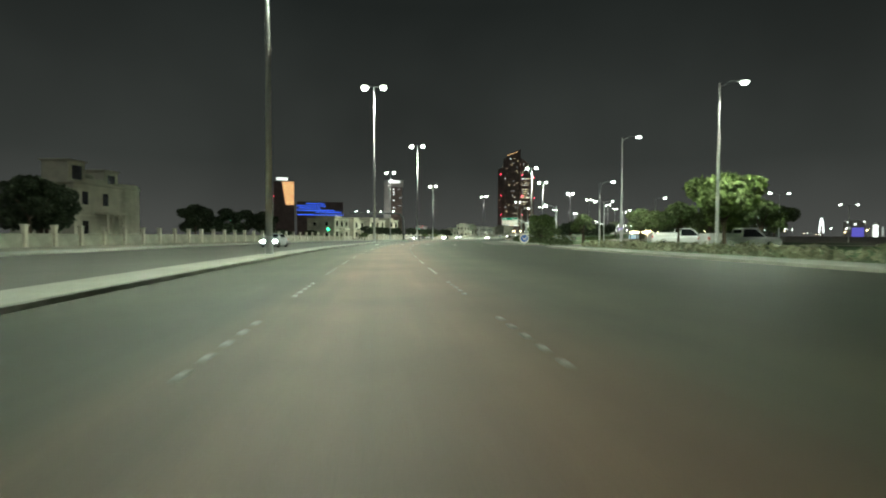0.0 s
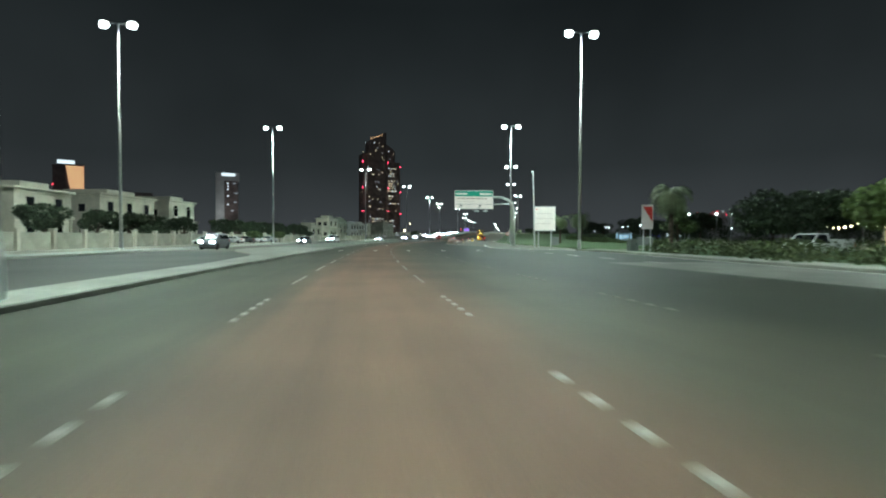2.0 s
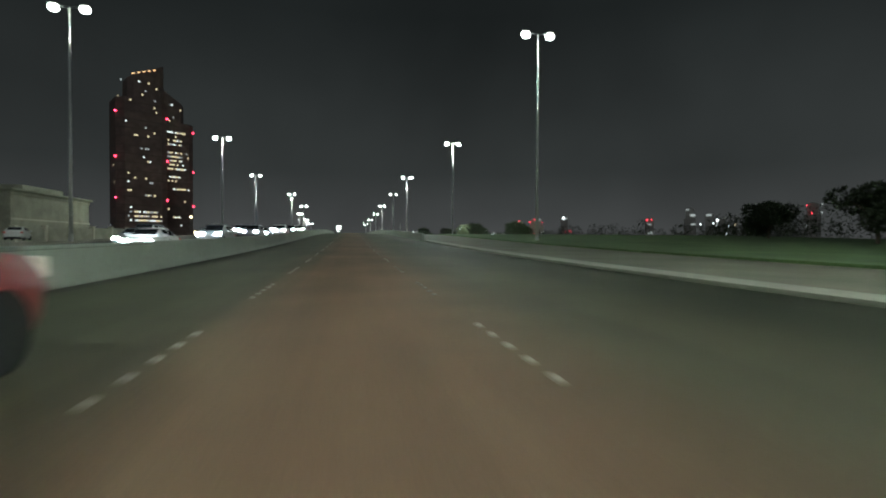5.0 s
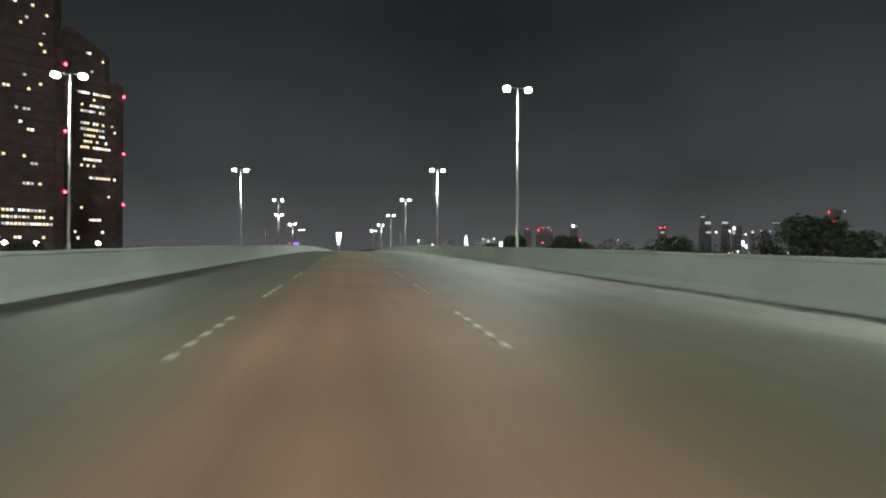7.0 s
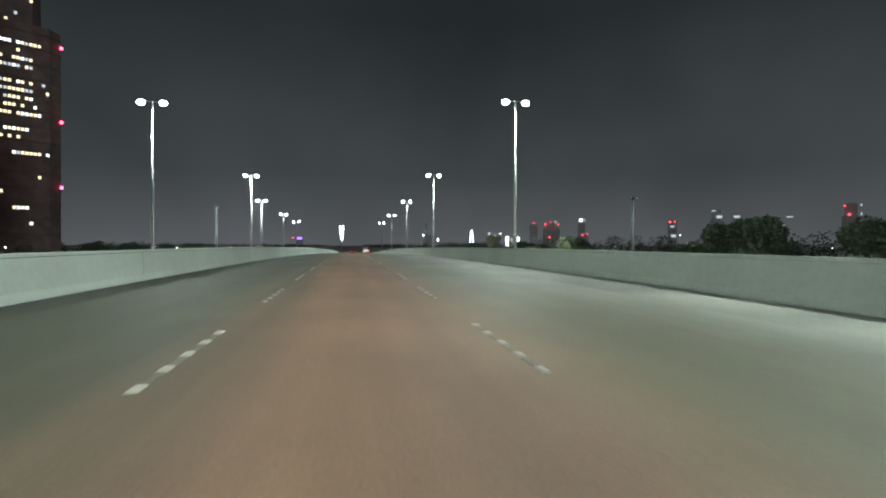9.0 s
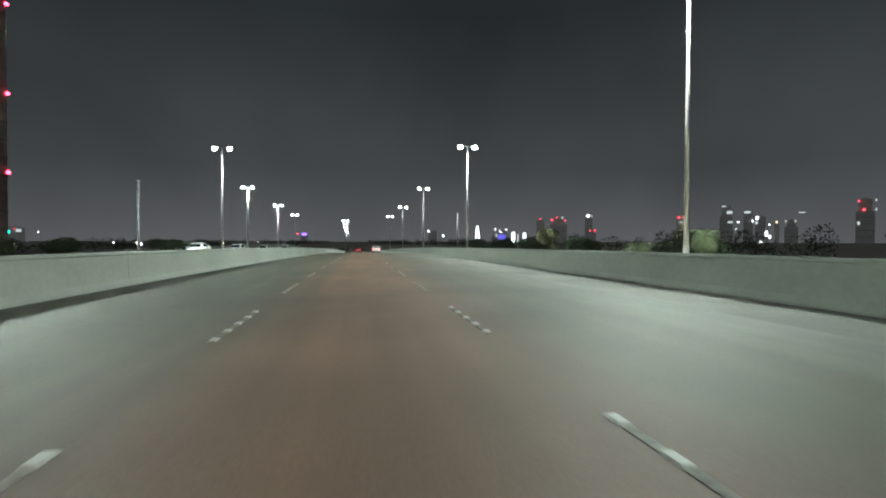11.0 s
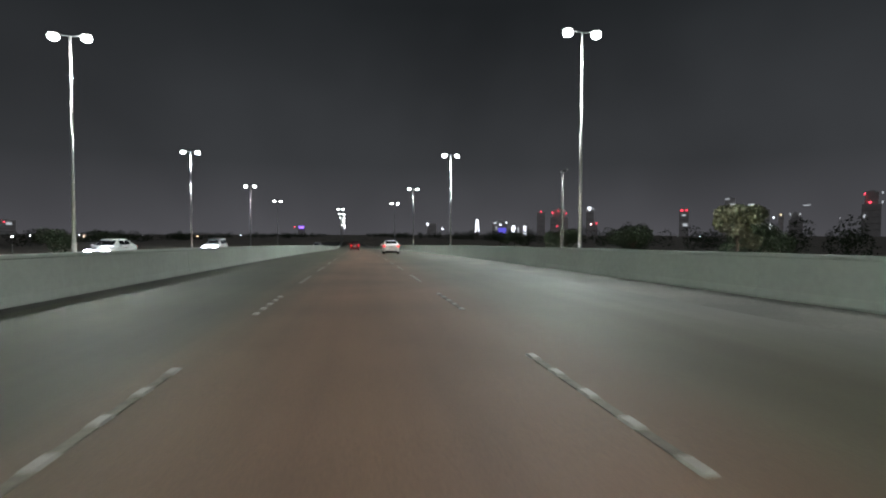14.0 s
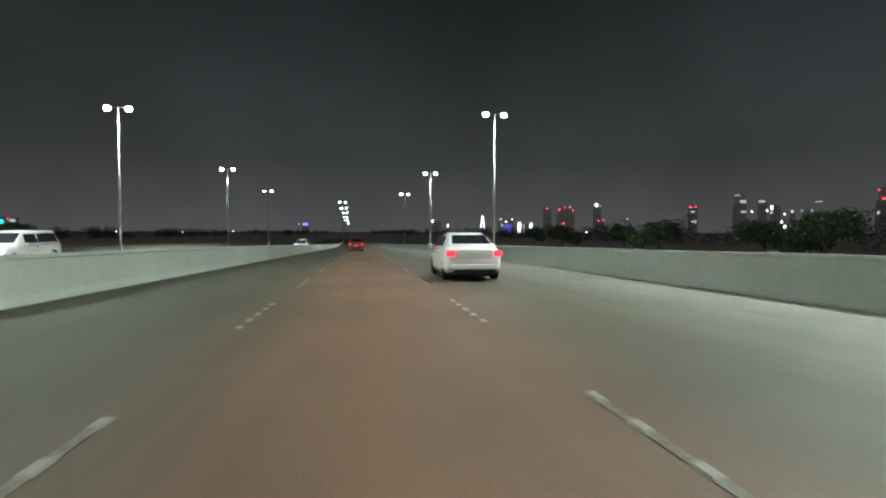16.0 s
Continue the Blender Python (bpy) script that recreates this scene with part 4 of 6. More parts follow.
v = villa(90.5, -60, 15, 10.6, "pale two-storey villa with a rounded corner bay behind a wall", tower_part=True, seed=1, bay=4.2)
for y0, y1, top in ((-7.4, -3.6, 14.6), (1.2, 4.8, 13.8)):
    room = part("roof_room", join(box(-6, y0, 10.9, -1.0, y1, top, 0.05), box(-6.3, y0 - 0.3, top, -0.7, y1 + 0.3, top + 0.3, 0.05)), CREAM, v, "small room on the roof")
    part("opening", box(-1.02, y0 + 0.8, 11.4, -0.96, y1 - 0.8, top - 0.7), DARK_GLASS, room, "dark opening")
part("water_tank", moved(lathe([(0.9, 0), (1.1, 0.2), (1.1, 1.5), (0.7, 1.9)], 12), Matrix.Translation((-2.4, -1.4, 10.9))), PALE_WALL, v)
villa(187, -52, 13, 8.6, "sand-coloured two-storey villa with a flat roof", PALE_WALL, seed=3)
villa(202, -52, 11, 8.4, "cream two-storey villa with small windows", seed=4)
villa(222, -54, 16, 9.2, "cream villa with stepped roofs and an arched porch", seed=5)
villa(239, -55, 10, 9.6, "cream villa with a tall white porch", arched=True, seed=6)
villa(323, -50, 10, 8.4, "pale two-storey villa with white porch columns", d=5.5, seed=7)
villa(311, -52.5, 9, 5.2, "sand-coloured low wing with a flat roof", PALE_WALL, 1, porch=False, d=6.5, seed=8)
villa(342, -54, 16, 7.6, "grey gabled house with tall arched openings", PALE_WALL, 1, True, False, d=7, seed=9, gable=2.2)
villa(378, -57, 30, 7.2, "long white villa with balconies and a rounded bay", WHITE_WALL, tower_part=True, d=8, seed=10)
villa(409, -50, 22, 7.8, "plain cream block with a flat roof", PALE_WALL, porch=False, d=8, seed=11, windows=False)


def boundary_wall(s0, s1, e, h, pillar, label, gap=4.0):
    """A low wall in panels between capped pillars."""
    t = thing("boundary_wall", Matrix(), label, "wall", kind="structure")
    pil = mesh_of("pillar", join(box(-0.25, -0.25, -0.4, 0.25, 0.25, pillar, 0.02), box(-0.32, -0.32, pillar, 0.32, 0.32, pillar + 0.14, 0.03)), CREAM)
    pan = mesh_of("panel", box(-0.1, -gap / 2 + 0.26, -0.4, 0.1, gap / 2 - 0.26, h, 0.02), PALE_WALL)
    s = s0
    while s < s1:
        piece("pillar", pil, t, place(s, e, land(s, e), tilt=False))
        piece("panel", pan, t, place(s + gap / 2, e, land(s, e), tilt=False))
        s += gap


boundary_wall(40, 176, -42, 1.4, 2.3, "pale boundary wall with capped pillars")
boundary_wall(176, 262, -38, 1.9, 2.2, "pale boundary wall with capped pillars beside the villas", 5.0)
boundary_wall(262, 420, -40, 1.5, 1.7, "low pale boundary wall along the villas", 6.0)


# ---- planting ----
def leaf_cloud(blobs, count, size, seed):
    """Many small leaf blades filling a set of uneven lumps: (x, y, z, rx, ry, rz)."""
    rng = np.random.default_rng(seed)
    vol = np.array([b[3] * b[4] * b[5] for b in blobs])
    pick = rng.choice(len(blobs), count, p=vol / vol.sum())
    b = np.array(blobs, dtype=float)[pick]
    d = rng.normal(size=(count, 3))
    d /= np.linalg.norm(d, axis=1)[:, None]
    r = rng.uniform(0.45, 1.05, (count, 1)) ** 0.6
    c = b[:, :3] + d * r * b[:, 3:]
    u = rng.normal(size=(count, 3))
    u /= np.linalg.norm(u, axis=1)[:, None]
    v = np.cross(u, rng.normal(size=(count, 3)))
    v /= np.linalg.norm(v, axis=1)[:, None]
    k = size * rng.uniform(0.6, 1.4, (count, 1))
    q = np.stack([c - u * k, c + v * k * 0.45, c + u * k, c - v * k * 0.45], 1).reshape(-1, 3)
    return q * K, [(4 * i, 4 * i + 1, 4 * i + 2, 4 * i + 3) for i in range(count)]


def leaf_mesh(name, blobs, count, size, seed, mat):
    q, f = leaf_cloud(blobs, count, size, seed)
    me = bpy.data.meshes.new(name)
    me.from_pydata(q.tolist(), [], f)
    me.materials.append(mat)
    return me


def tree(h, spread, seed, label, mat=LEAF, leaves=2600, low=0.55):
    rng = random.Random(seed)
    t = thing("tree", Matrix(), label, "tree", "roadside trees")
    bars = [tube([(0, 0, -0.3), (0.06, 0.03, h * 0.25), (0.0, 0.1, h * 0.5)], [h * 0.035, h * 0.026, h * 0.018], 8)]
    blobs = []
    for k in range(7):
        a = 2 * math.pi * k / 7 + rng.uniform(-0.3, 0.3)
        r, z = spread * rng.uniform(0.35, 0.8), h * rng.uniform(low, 0.85)
        tip = (r * math.cos(a), r * math.sin(a), z)
        bars.append(tube([(0, 0.05, h * rng.uniform(0.3, 0.45)), (tip[0] * 0.5, tip[1] * 0.5, z * 0.82), tip], [h * 0.015, h * 0.01, h * 0.004], 6))
        q = spread * rng.uniform(0.32, 0.5)
        blobs.append((tip[0], tip[1], z, q, q, q * 0.8))
    blobs.append((0, 0, h * 0.84, spread * 0.5, spread * 0.5, h * 0.16))
    part("trunk", join(*bars), BARK, t)
    me = leaf_mesh("crown", blobs, leaves, h * 0.028 + 0.06, seed, mat)
    ob = new("crown", me)
    ob.parent = t
    return t


def stand(t, spots):
    for k, (s, e, *turn) in enumerate(spots):
        m = place(s, e, land(s, e), turn[0] if turn else (s * 37) % 360, tilt=False)
        if k == 0:
            t.matrix_basis = m
        else:
            copy_thing(t, m)


stand(tree(6.4, 3.0, 11, "leafy roadside tree with a spreading crown, lamplight in its yellow-green colour", LEAF_LIT, 4600, 0.4), [(38, 27.6), (118, 27.5)])
stand(tree(4.6, 1.9, 12, "small leafy tree on the verge", leaves=2200), [(46, 28), (41, 33), (57, 29), (62, 33), (108, 24.5), (176, 33), (74, 27)])
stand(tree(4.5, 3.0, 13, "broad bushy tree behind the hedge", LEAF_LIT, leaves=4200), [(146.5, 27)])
stand(tree(5.0, 3.4, 23, "dark bushy tree behind the hedge", LEAF_DARK, 4200), [(159, 33), (168, 38), (128, 35), (103, 50), (142, 40), (150, 46)])
stand(tree(10.0, 5.4, 29, "tall spreading tree behind the low shops", LEAF, 5200, 0.35), [(182, 69), (172, 73), (163, 79), (155, 86), (146, 90)])
stand(tree(2.7, 1.7, 14, "dark rounded bush beside the junction", leaves=2000), [(74, 20.6), (78, 23), (168, -34), (231, -33), (246, -34), (250, -37)])
stand(tree(8.0, 4.6, 15, "dark tree at the edge of the park", LEAF_DARK, 4200, 0.3), [(262, 74), (285, 66), (300, 80), (322, 70), (340, 84), (250, 90), (235, 82), (212, 74), (196, 66), (360, 60), (385, 70)])
stand(tree(6.0, 4.4, 16, "dark tree beyond the parapet", LEAF_DARK, leaves=3400, low=0.3), [(455, 50), (470, 58), (486, 46), (520, 54), (528, 60), (545, 48), (566, 56), (590, 62), (612, 50), (628, 58), (660, 54), (668, 60), (684, 50), (700, 58), (716, 52), (740, 60), (760, 54), (800, 62),
                                                                         (640, -62), (676, -70), (720, -64), (760, -72), (560, -66), (600, -74)])
stand(tree(5.4 - land(650, 41.4), 2.6, 17, "dusty round tree beyond the parapet, lamplight in its pale colour", LEAF_PALE, 5200, 0.3), [(650, 41.4)])
stand(tree(3.2, 2.0, 18, "dark garden shrub beside the villas", LEAF_DARK, leaves=1800), [(208, -40), (216, -44), (250, -44), (258, -42), (268, -44), (281, -42), (150, -46), (160, -50), (125, -46), (136, -48), (146, -52)])


def palm(h, reach, seed, label):
    """A date palm: ringed trunk and a crown of arching fronds with leaflets."""
    rng = random.Random(seed)
    t = thing("palm_tree", Matrix(), label, "palm tree", "palms on the verge")
    prof = []
    for k in range(14):
        z = h * k / 13
        prof += [(0.24 - 0.05 * k / 13, z), (0.19 - 0.04 * k / 13, z + h / 26)]
    part("trunk", lathe([(0.24, -0.4)] + prof, 10), BARK, t)
    for k in range(42):
        a, lift = k * 2.399 + rng.uniform(-0.2, 0.2), rng.uniform(-0.75, 1.25)
        length = reach * rng.uniform(0.8, 1.1)
        verts, faces = [], []
        pos = Vector((0, 0, h))
        n = 12
        up = lift
        for i in range(n):
            d = Vector((math.cos(a) * math.cos(up), math.sin(a) * math.cos(up), math.sin(up)))
            side = Vector((-math.sin(a), math.cos(a), 0))
            nxt = pos + d * (length / n)
            wd = 0.75 * math.sin(math.pi * (i + 1) / (n + 1)) * reach / 2.6
            for sg in (-1, 1):
                for j in (0.0, 0.5):
                    b0 = pos.lerp(nxt, j)
                    tip = b0 + side * sg * wd + d * 0.25 - Vector((0, 0, wd * 0.45))
                    m = len(verts)
                    verts += [tuple(b0 * K), tuple((b0 + d * 0.07) * K), tuple(tip * K)]
                    faces.append((m, m + 1, m + 2))
            m = len(verts)
            verts += [tuple((pos - side * 0.03) * K), tuple((pos + side * 0.03) * K), tuple((nxt + side * 0.02) * K), tuple((nxt - side * 0.02) * K)]
            faces.append((m, m + 1, m + 2, m + 3))
            pos = nxt
            up -= 0.17 + 0.05 * rng.random()
        me = bpy.data.meshes.new("frond")
        me.from_pydata(verts, [], faces)
        me.materials.append(PALM_LEAF)
        ob = new("frond", me)
        ob.parent = t
    return t


stand(palm(5.2, 2.8, 21, "date palm with a full drooping crown"), [(226, 33)])
stand(palm(8.0, 5.0, 28, "tall date palm with a broad drooping crown on the lawn"), [(313, 49), (306, 49.8)])


stand(palm(5.5, 2.9, 24, "tall date palm behind the hedge"), [(167.5, 27.2)])
stand(palm(1.5, 3.0, 22, "young low palm beyond the parapet"), [(431.5, 27.6)])
stand(palm(2.4 - land(600, 41.7), 3.2, 25, "dusty palm beyond the parapet"), [(600, 41.7)])
stand(palm(0.8 - land(608, 37.6), 3.0, 26, "low dusty palm beyond the parapet"), [(608, 37.6)])
stand(tree(8.5, 4.0, 19, "dark garden tree behind the boundary wall", LEAF_DARK, 4500, 0.34), [(64, -47), (68, -50), (71, -54), (60, -45), (108, -54), (114, -57), (121, -55), (128, -54), (135, -53), (141, -56)])
stand(tree(5.6, 3.0, 20, "dark bushy tree along the villas", LEAF_DARK, 3000), [(203, -45), (212, -46), (219, -47), (227, -46), (238, -44), (246, -45), (254, -46), (262, -47), (270, -47), (279, -46), (288, -48), (190, -42)])


def hedge(s0, s1, e0, e1, h, label, mat, seed, per=70):
    blobs = []
    rng = random.Random(seed)
    s = s0
    while s < s1:
        e = rng.uniform(e0, e1)
        p = at(s, e, land(s, e)) / K
        q = rng.uniform(0.7, 1.2)
        blobs.append((p.x, p.y, p.z + h * 0.45 * q, 0.9, 0.9, h * 0.55 * q))
        s += 0.55
    ob = new("hedge", leaf_mesh("hedge", blobs, int(len(blobs) * per), 0.13, seed, mat))
    return tagged(ob, label, "hedge", kind="stuff")


hedge(-8, 53, 20.6, 22.6, 0.8, "low uneven dusty hedge behind the footway", LEAF_PALE, 31)
hedge(67, 152, 20.8, 24.0, 1.25, "dense dark green hedge behind the footway", LEAF_HEDGE, 32, 95)
hedge(152, 166, 24.2, 27.0, 1.2, "dense dark green hedge behind the footway", LEAF_HEDGE, 33, 95)
hedge(190, 260, 44, 50, 1.2, "dark hedge at the edge of the lawn", LEAF, 34)
hedge(260, 330, 46, 52, 1.6, "dark hedge at the edge of the lawn", LEAF, 35)


def far_woods(s0, s1, e0, e1, h, label, seed, step=5.0, leaf=0.4, per=110):
    """A distant belt of trees with an uneven top."""
    rng = random.Random(seed)
    blobs = []
    for s in np.arange(s0, s1, step):
        e, q = rng.uniform(e0, e1), rng.uniform(0.55, 1.1)
        p = at(float(s), e, land(float(s), e)) / K
        for lift in (0.3, 0.68):
            blobs.append((p.x + rng.uniform(-2, 2), p.y + rng.uniform(-2, 2), p.z + h * q * lift, 3.6, 3.6, h * q * 0.36))
    ob = new("far_woods", leaf_mesh("far_woods", blobs, len(blobs) * per, leaf, seed, LEAF_DARK))
    return tagged(ob, label, "trees", kind="stuff")


far_woods(196, 430, 84, 112, 8.6, "dark belt of trees behind the park lawn", 55, 4.0, 0.26, 230)
far_woods(430, 1190, 112, 150, 9.8, "dark distant belt of trees beyond the viaduct", 51)
far_woods(1190, 2400, 60, 150, 9.0, "dark distant belt of trees at the end of the road", 52, 9.0)
far_woods(520, 1190, -175, -130, 6.8, "dark distant belt of trees across the far carriageway", 53)
far_woods(1190, 2400, -200, -60, 8.0, "dark distant belt of trees at the end of the road", 54, 9.0)
stand(tree(4.3, 2.8, 27, "broad dark tree on the embankment beyond the parapet", LEAF_DARK, 5200, 0.35), [(547, 36), (553, 38)])


# ---- vehicles ----
def loft(sections):
    """A closed skin through rings of equal count."""
    bm = bmesh.new()
    rings = [[bm.verts.new(p) for p in ring] for ring in sections]
    n = len(rings[0])
    for a, b in zip(rings, rings[1:]):
        for k in range(n):
            bm.faces.new((a[k], a[(k + 1) % n], b[(k + 1) % n], b[k]))
    bm.faces.new(rings[0])
    bm.faces.new(list(reversed(rings[-1])))
    bmesh.ops.recalc_face_normals(bm, faces=list(bm.faces))
    return bm


def ring(y, half, low, high, corner=0.12, tuck=0.06):
    """An upright section of a car body at y."""
    c = min(corner, (high - low) * 0.35)
    return [(-half + tuck, y, low), (half - tuck, y, low), (half, y, low + c), (half, y, high - c * 1.4), (half - c, y, high), (-half + c, y, high), (-half, y, high - c * 1.4), (-half, y, low + c)]


def cab_ring(y, wide, top, low, high):
    """An upright section of a car's cabin at y, leaning in towards the roof."""
    return [(-wide, y, low), (wide, y, low), (wide - 0.01, y, low + (high - low) * 0.15), (top + 0.04, y, high - (high - low) * 0.2), (top - 0.06, y, high),
            (-top + 0.06, y, high), (-top - 0.04, y, high - (high - low) * 0.2), (-wide + 0.01, y, low + (high - low) * 0.15)]


def panel(corners, out, thick=0.012):
    """A thin four-cornered pane pushed out along the direction out."""
    bm = bmesh.new()
    o = Vector(out).normalized()
    a = [bm.verts.new(Vector(c) - o * thick) for c in corners]
    b = [bm.verts.new(Vector(c) + o * thick) for c in corners]
    bm.faces.new(b)
    bm.faces.new(list(reversed(a)))
    for k in range(4):
        bm.faces.new((a[k], a[(k + 1) % 4], b[(k + 1) % 4], b[k]))
    bmesh.ops.recalc_face_normals(bm, faces=list(bm.faces))
    return bm


def glass(t, cab):
    """Rear window, windscreen and side windows set into a cabin."""
    for name, lo, hi, sgn in (("rear_window", cab[0], cab[1], -1), ("windscreen", cab[4], cab[3], 1)):
        cs = []
        for f, side in ((0.14, -1), (0.14, 1), (0.86, 1), (0.86, -1)):
            y, z = lo[0] + (hi[0] - lo[0]) * f, lo[4] + (hi[4] - lo[4]) * f
            half = (lo[2] + (hi[2] - lo[2]) * f) - 0.07
            cs.append((side * half, y, z))
        rise, run = hi[4] - lo[4], abs(hi[0] - lo[0])
        part(name, panel(cs, (0, sgn * rise, run), 0.014), DARK_GLASS, t, "dark tinted window")
    for sx in (-1, 1):
        for y0, y1 in ((cab[1][0] + 0.02, cab[2][0] - 0.12), (cab[2][0] - 0.04, cab[3][0] + 0.1)):
            c = cab[2]
            zl, zh = c[3] + (c[4] - c[3]) * 0.2, c[4] - (c[4] - c[3]) * 0.24
            xl, xh = c[1] - 0.015, c[2] + 0.05
            part("side_window", panel([(sx * xl, y0 - 0.06, zl), (sx * xl, y1, zl), (sx * xh, y1, zh), (sx * xh, y0 + 0.12, zh)], (sx, 0, 0.4), 0.014), DARK_GLASS, t, "dark tinted window")


def wheel(parent, x, y, r):
    side = 1 if x > 0 else -1
    turned = Matrix.Translation((x, y, r)) @ Matrix.Rotation(math.radians(90), 4, "Y")
    ty = part("wheel", moved(lathe([(r * 0.62, -0.1), (r * 0.95, -0.1), (r, -0.06), (r, 0.06), (r * 0.95, 0.1), (r * 0.62, 0.1)], 18), turned), RUBBER, parent, "black rubber tyre")
    part("rim", moved(lathe([(0.03, 0.07 * side), (r * 0.2, 0.09 * side), (r * 0.3, 0.05 * side), (r * 0.6, 0.085 * side), (r * 0.63, 0.02 * side)], 14), turned), RIM, ty, "pale alloy rim")


def car(m, paint, label, kind="saloon", tail=True, head=True, group="traffic"):
    """A car that looks along +y: painted shell, dark glass, wheels, lamps, mirrors and plate."""
    t = thing("car", m, label, "car", group)
    hw = 0.86 if kind == "saloon" else 0.93
    L = 4.4 if kind == "saloon" else 4.8
    waist = 0.92 if kind == "saloon" else 1.05
    roof = 1.47 if kind == "saloon" else 1.82
    r = 0.31 if kind == "saloon" else 0.37
    y0, y1 = -L / 2, L / 2
    if kind == "saloon":
        body = [ring(y0, hw * 0.80, 0.42, 0.86), ring(y0 + 0.10, hw * 0.93, 0.28, 0.98), ring(y0 + 0.5, hw, 0.22, 1.02), ring(y0 + 1.1, hw, 0.2, waist + 0.06), ring(0.3, hw, 0.2, waist),
                ring(1.15, hw, 0.2, 0.9), ring(y1 - 0.45, hw * 0.97, 0.24, 0.76), ring(y1 - 0.1, hw * 0.86, 0.3, 0.64), ring(y1, hw * 0.7, 0.38, 0.56)]
        cab = [(y0 + 0.42, 0.74, 0.68, 0.98, 1.05), (y0 + 1.26, 0.80, 0.58, 0.96, roof - 0.05), (-0.25, 0.82, 0.60, 0.92, roof), (0.45, 0.82, 0.59, 0.9, roof - 0.05), (1.28, 0.78, 0.70, 0.86, 0.96)]
    else:
        body = [ring(y0, hw * 0.86, 0.45, 1.0), ring(y0 + 0.10, hw * 0.96, 0.34, 1.1), ring(y0 + 0.6, hw, 0.28, waist + 0.05), ring(0.3, hw, 0.26, waist), ring(1.2, hw, 0.26, 1.08), ring(y1 - 0.3, hw * 0.96, 0.3, 0.98), ring(y1, hw * 0.82, 0.4, 0.85)]
        cab = [(y0 + 0.06, 0.84, 0.76, 1.04, 1.16), (y0 + 0.42, 0.86, 0.68, 1.04, roof - 0.05), (-0.3, 0.88, 0.70, 1.0, roof), (0.5, 0.88, 0.68, 1.0, roof - 0.04), (1.28, 0.84, 0.76, 1.0, 1.1)]
    bd = part("body", loft(body), paint, t, smooth=True)
    part("cabin", loft([cab_ring(*c) for c in cab]), paint, t, smooth=True)
    glass(t, cab)
    for sx in (-1, 1):
        part("mirror", moved(box(-0.09, -0.05, -0.06, 0.09, 0.06, 0.07, 0.02), Matrix.Translation((sx * (hw + 0.1), 0.75, waist + 0.08))), paint, t)
        part("door_handle", box(sx * hw - 0.015, -0.32, waist - 0.13, sx * hw + 0.02, -0.12, waist - 0.1), TRIM, t)
        for y in (y0 + 0.82, y1 - 0.86):
            wheel(t, sx * (hw - 0.1), y, r)
        part("tail_lamp", moved(box(-0.13, -0.05, -0.085, 0.13, 0.14, 0.085, 0.04), Matrix.Translation((sx * (hw * 0.82), y0 + 0.045, 0.82 if kind == "saloon" else 0.95)) @ Matrix.Rotation(sx * 0.35, 4, "Z")), TAIL_LIGHT if tail else SIGN_RED, bd, "red tail lamp")
        part("head_lamp", moved(box(-0.22, -0.1, -0.1, 0.22, 0.06, 0.11, 0.04), Matrix.Translation((sx * hw * 0.66, y1 - 0.06, 0.62 if kind == "saloon" else 0.86)) @ Matrix.Rotation(-sx * 0.3, 4, "Z")), HEAD_LIGHT if head else SIGN_WHITE, bd, "clear head lamp")
    part("rear_plate", box(-0.26, y0 - 0.03, 0.74, 0.26, y0 + 0.02, 0.87, 0.005), PLATE, bd, "white number plate with plain bars")
    part("plate_bar", box(-0.17, y0 - 0.036, 0.79, 0.17, y0 - 0.028, 0.815), SIGN_GREY, bd)
    part("rear_bumper", box(-hw * 0.78, y0 - 0.06, 0.34, hw * 0.78, y0 + 0.1, 0.5, 0.04), paint, bd)
    part("boot_lid", box(-hw * 0.62, y0 - 0.012, 0.66, hw * 0.62, y0 + 0.05, 0.94 if kind == "saloon" else 1.02, 0.03), paint, bd)
    part("rear_skirt", box(-hw * 0.72, y0 - 0.03, 0.24, hw * 0.72, y0 + 0.12, 0.35, 0.02), TRIM, bd)
    part("underside", box(-hw * 0.85, y0 + 0.3, 0.14, hw * 0.85, y1 - 0.3, 0.26), TRIM, t)
    return t


WHITE = car_paint("white", (0.82, 0.81, 0.80))
SILVER = car_paint("silver", (0.35, 0.36, 0.37))
RED = car_paint("dark_red", (0.22, 0.02, 0.02))
BLACK = car_paint("black", (0.02, 0.02, 0.024))
GREY = car_paint("grey", (0.14, 0.14, 0.15))
car(place(655.4, 3.3, 0.02, -1.5), WHITE, "white saloon car with red tail lamps in the next lane", head=False, group="cars driving ahead")
car(place(706.0, -0.6, 0.02), RED, "dark red car far ahead with lit tail lamps", "wagon", head=False, group="cars driving ahead")
car(place(304.5, 3.4, 0.02), SILVER, "silver saloon car with lit tail lamps on the outer lane", head=False, group="cars driving ahead")
car(place(318.0, -3.7, 0.02), RED, "red hatchback with lit tail lamps near the median", "wagon", head=False, group="cars driving ahead")
car(place(291.0, 15.6, 0.0), RED, "dark red off-road car with lit tail lamps on the slip road", "wagon", head=False, group="cars driving ahead")
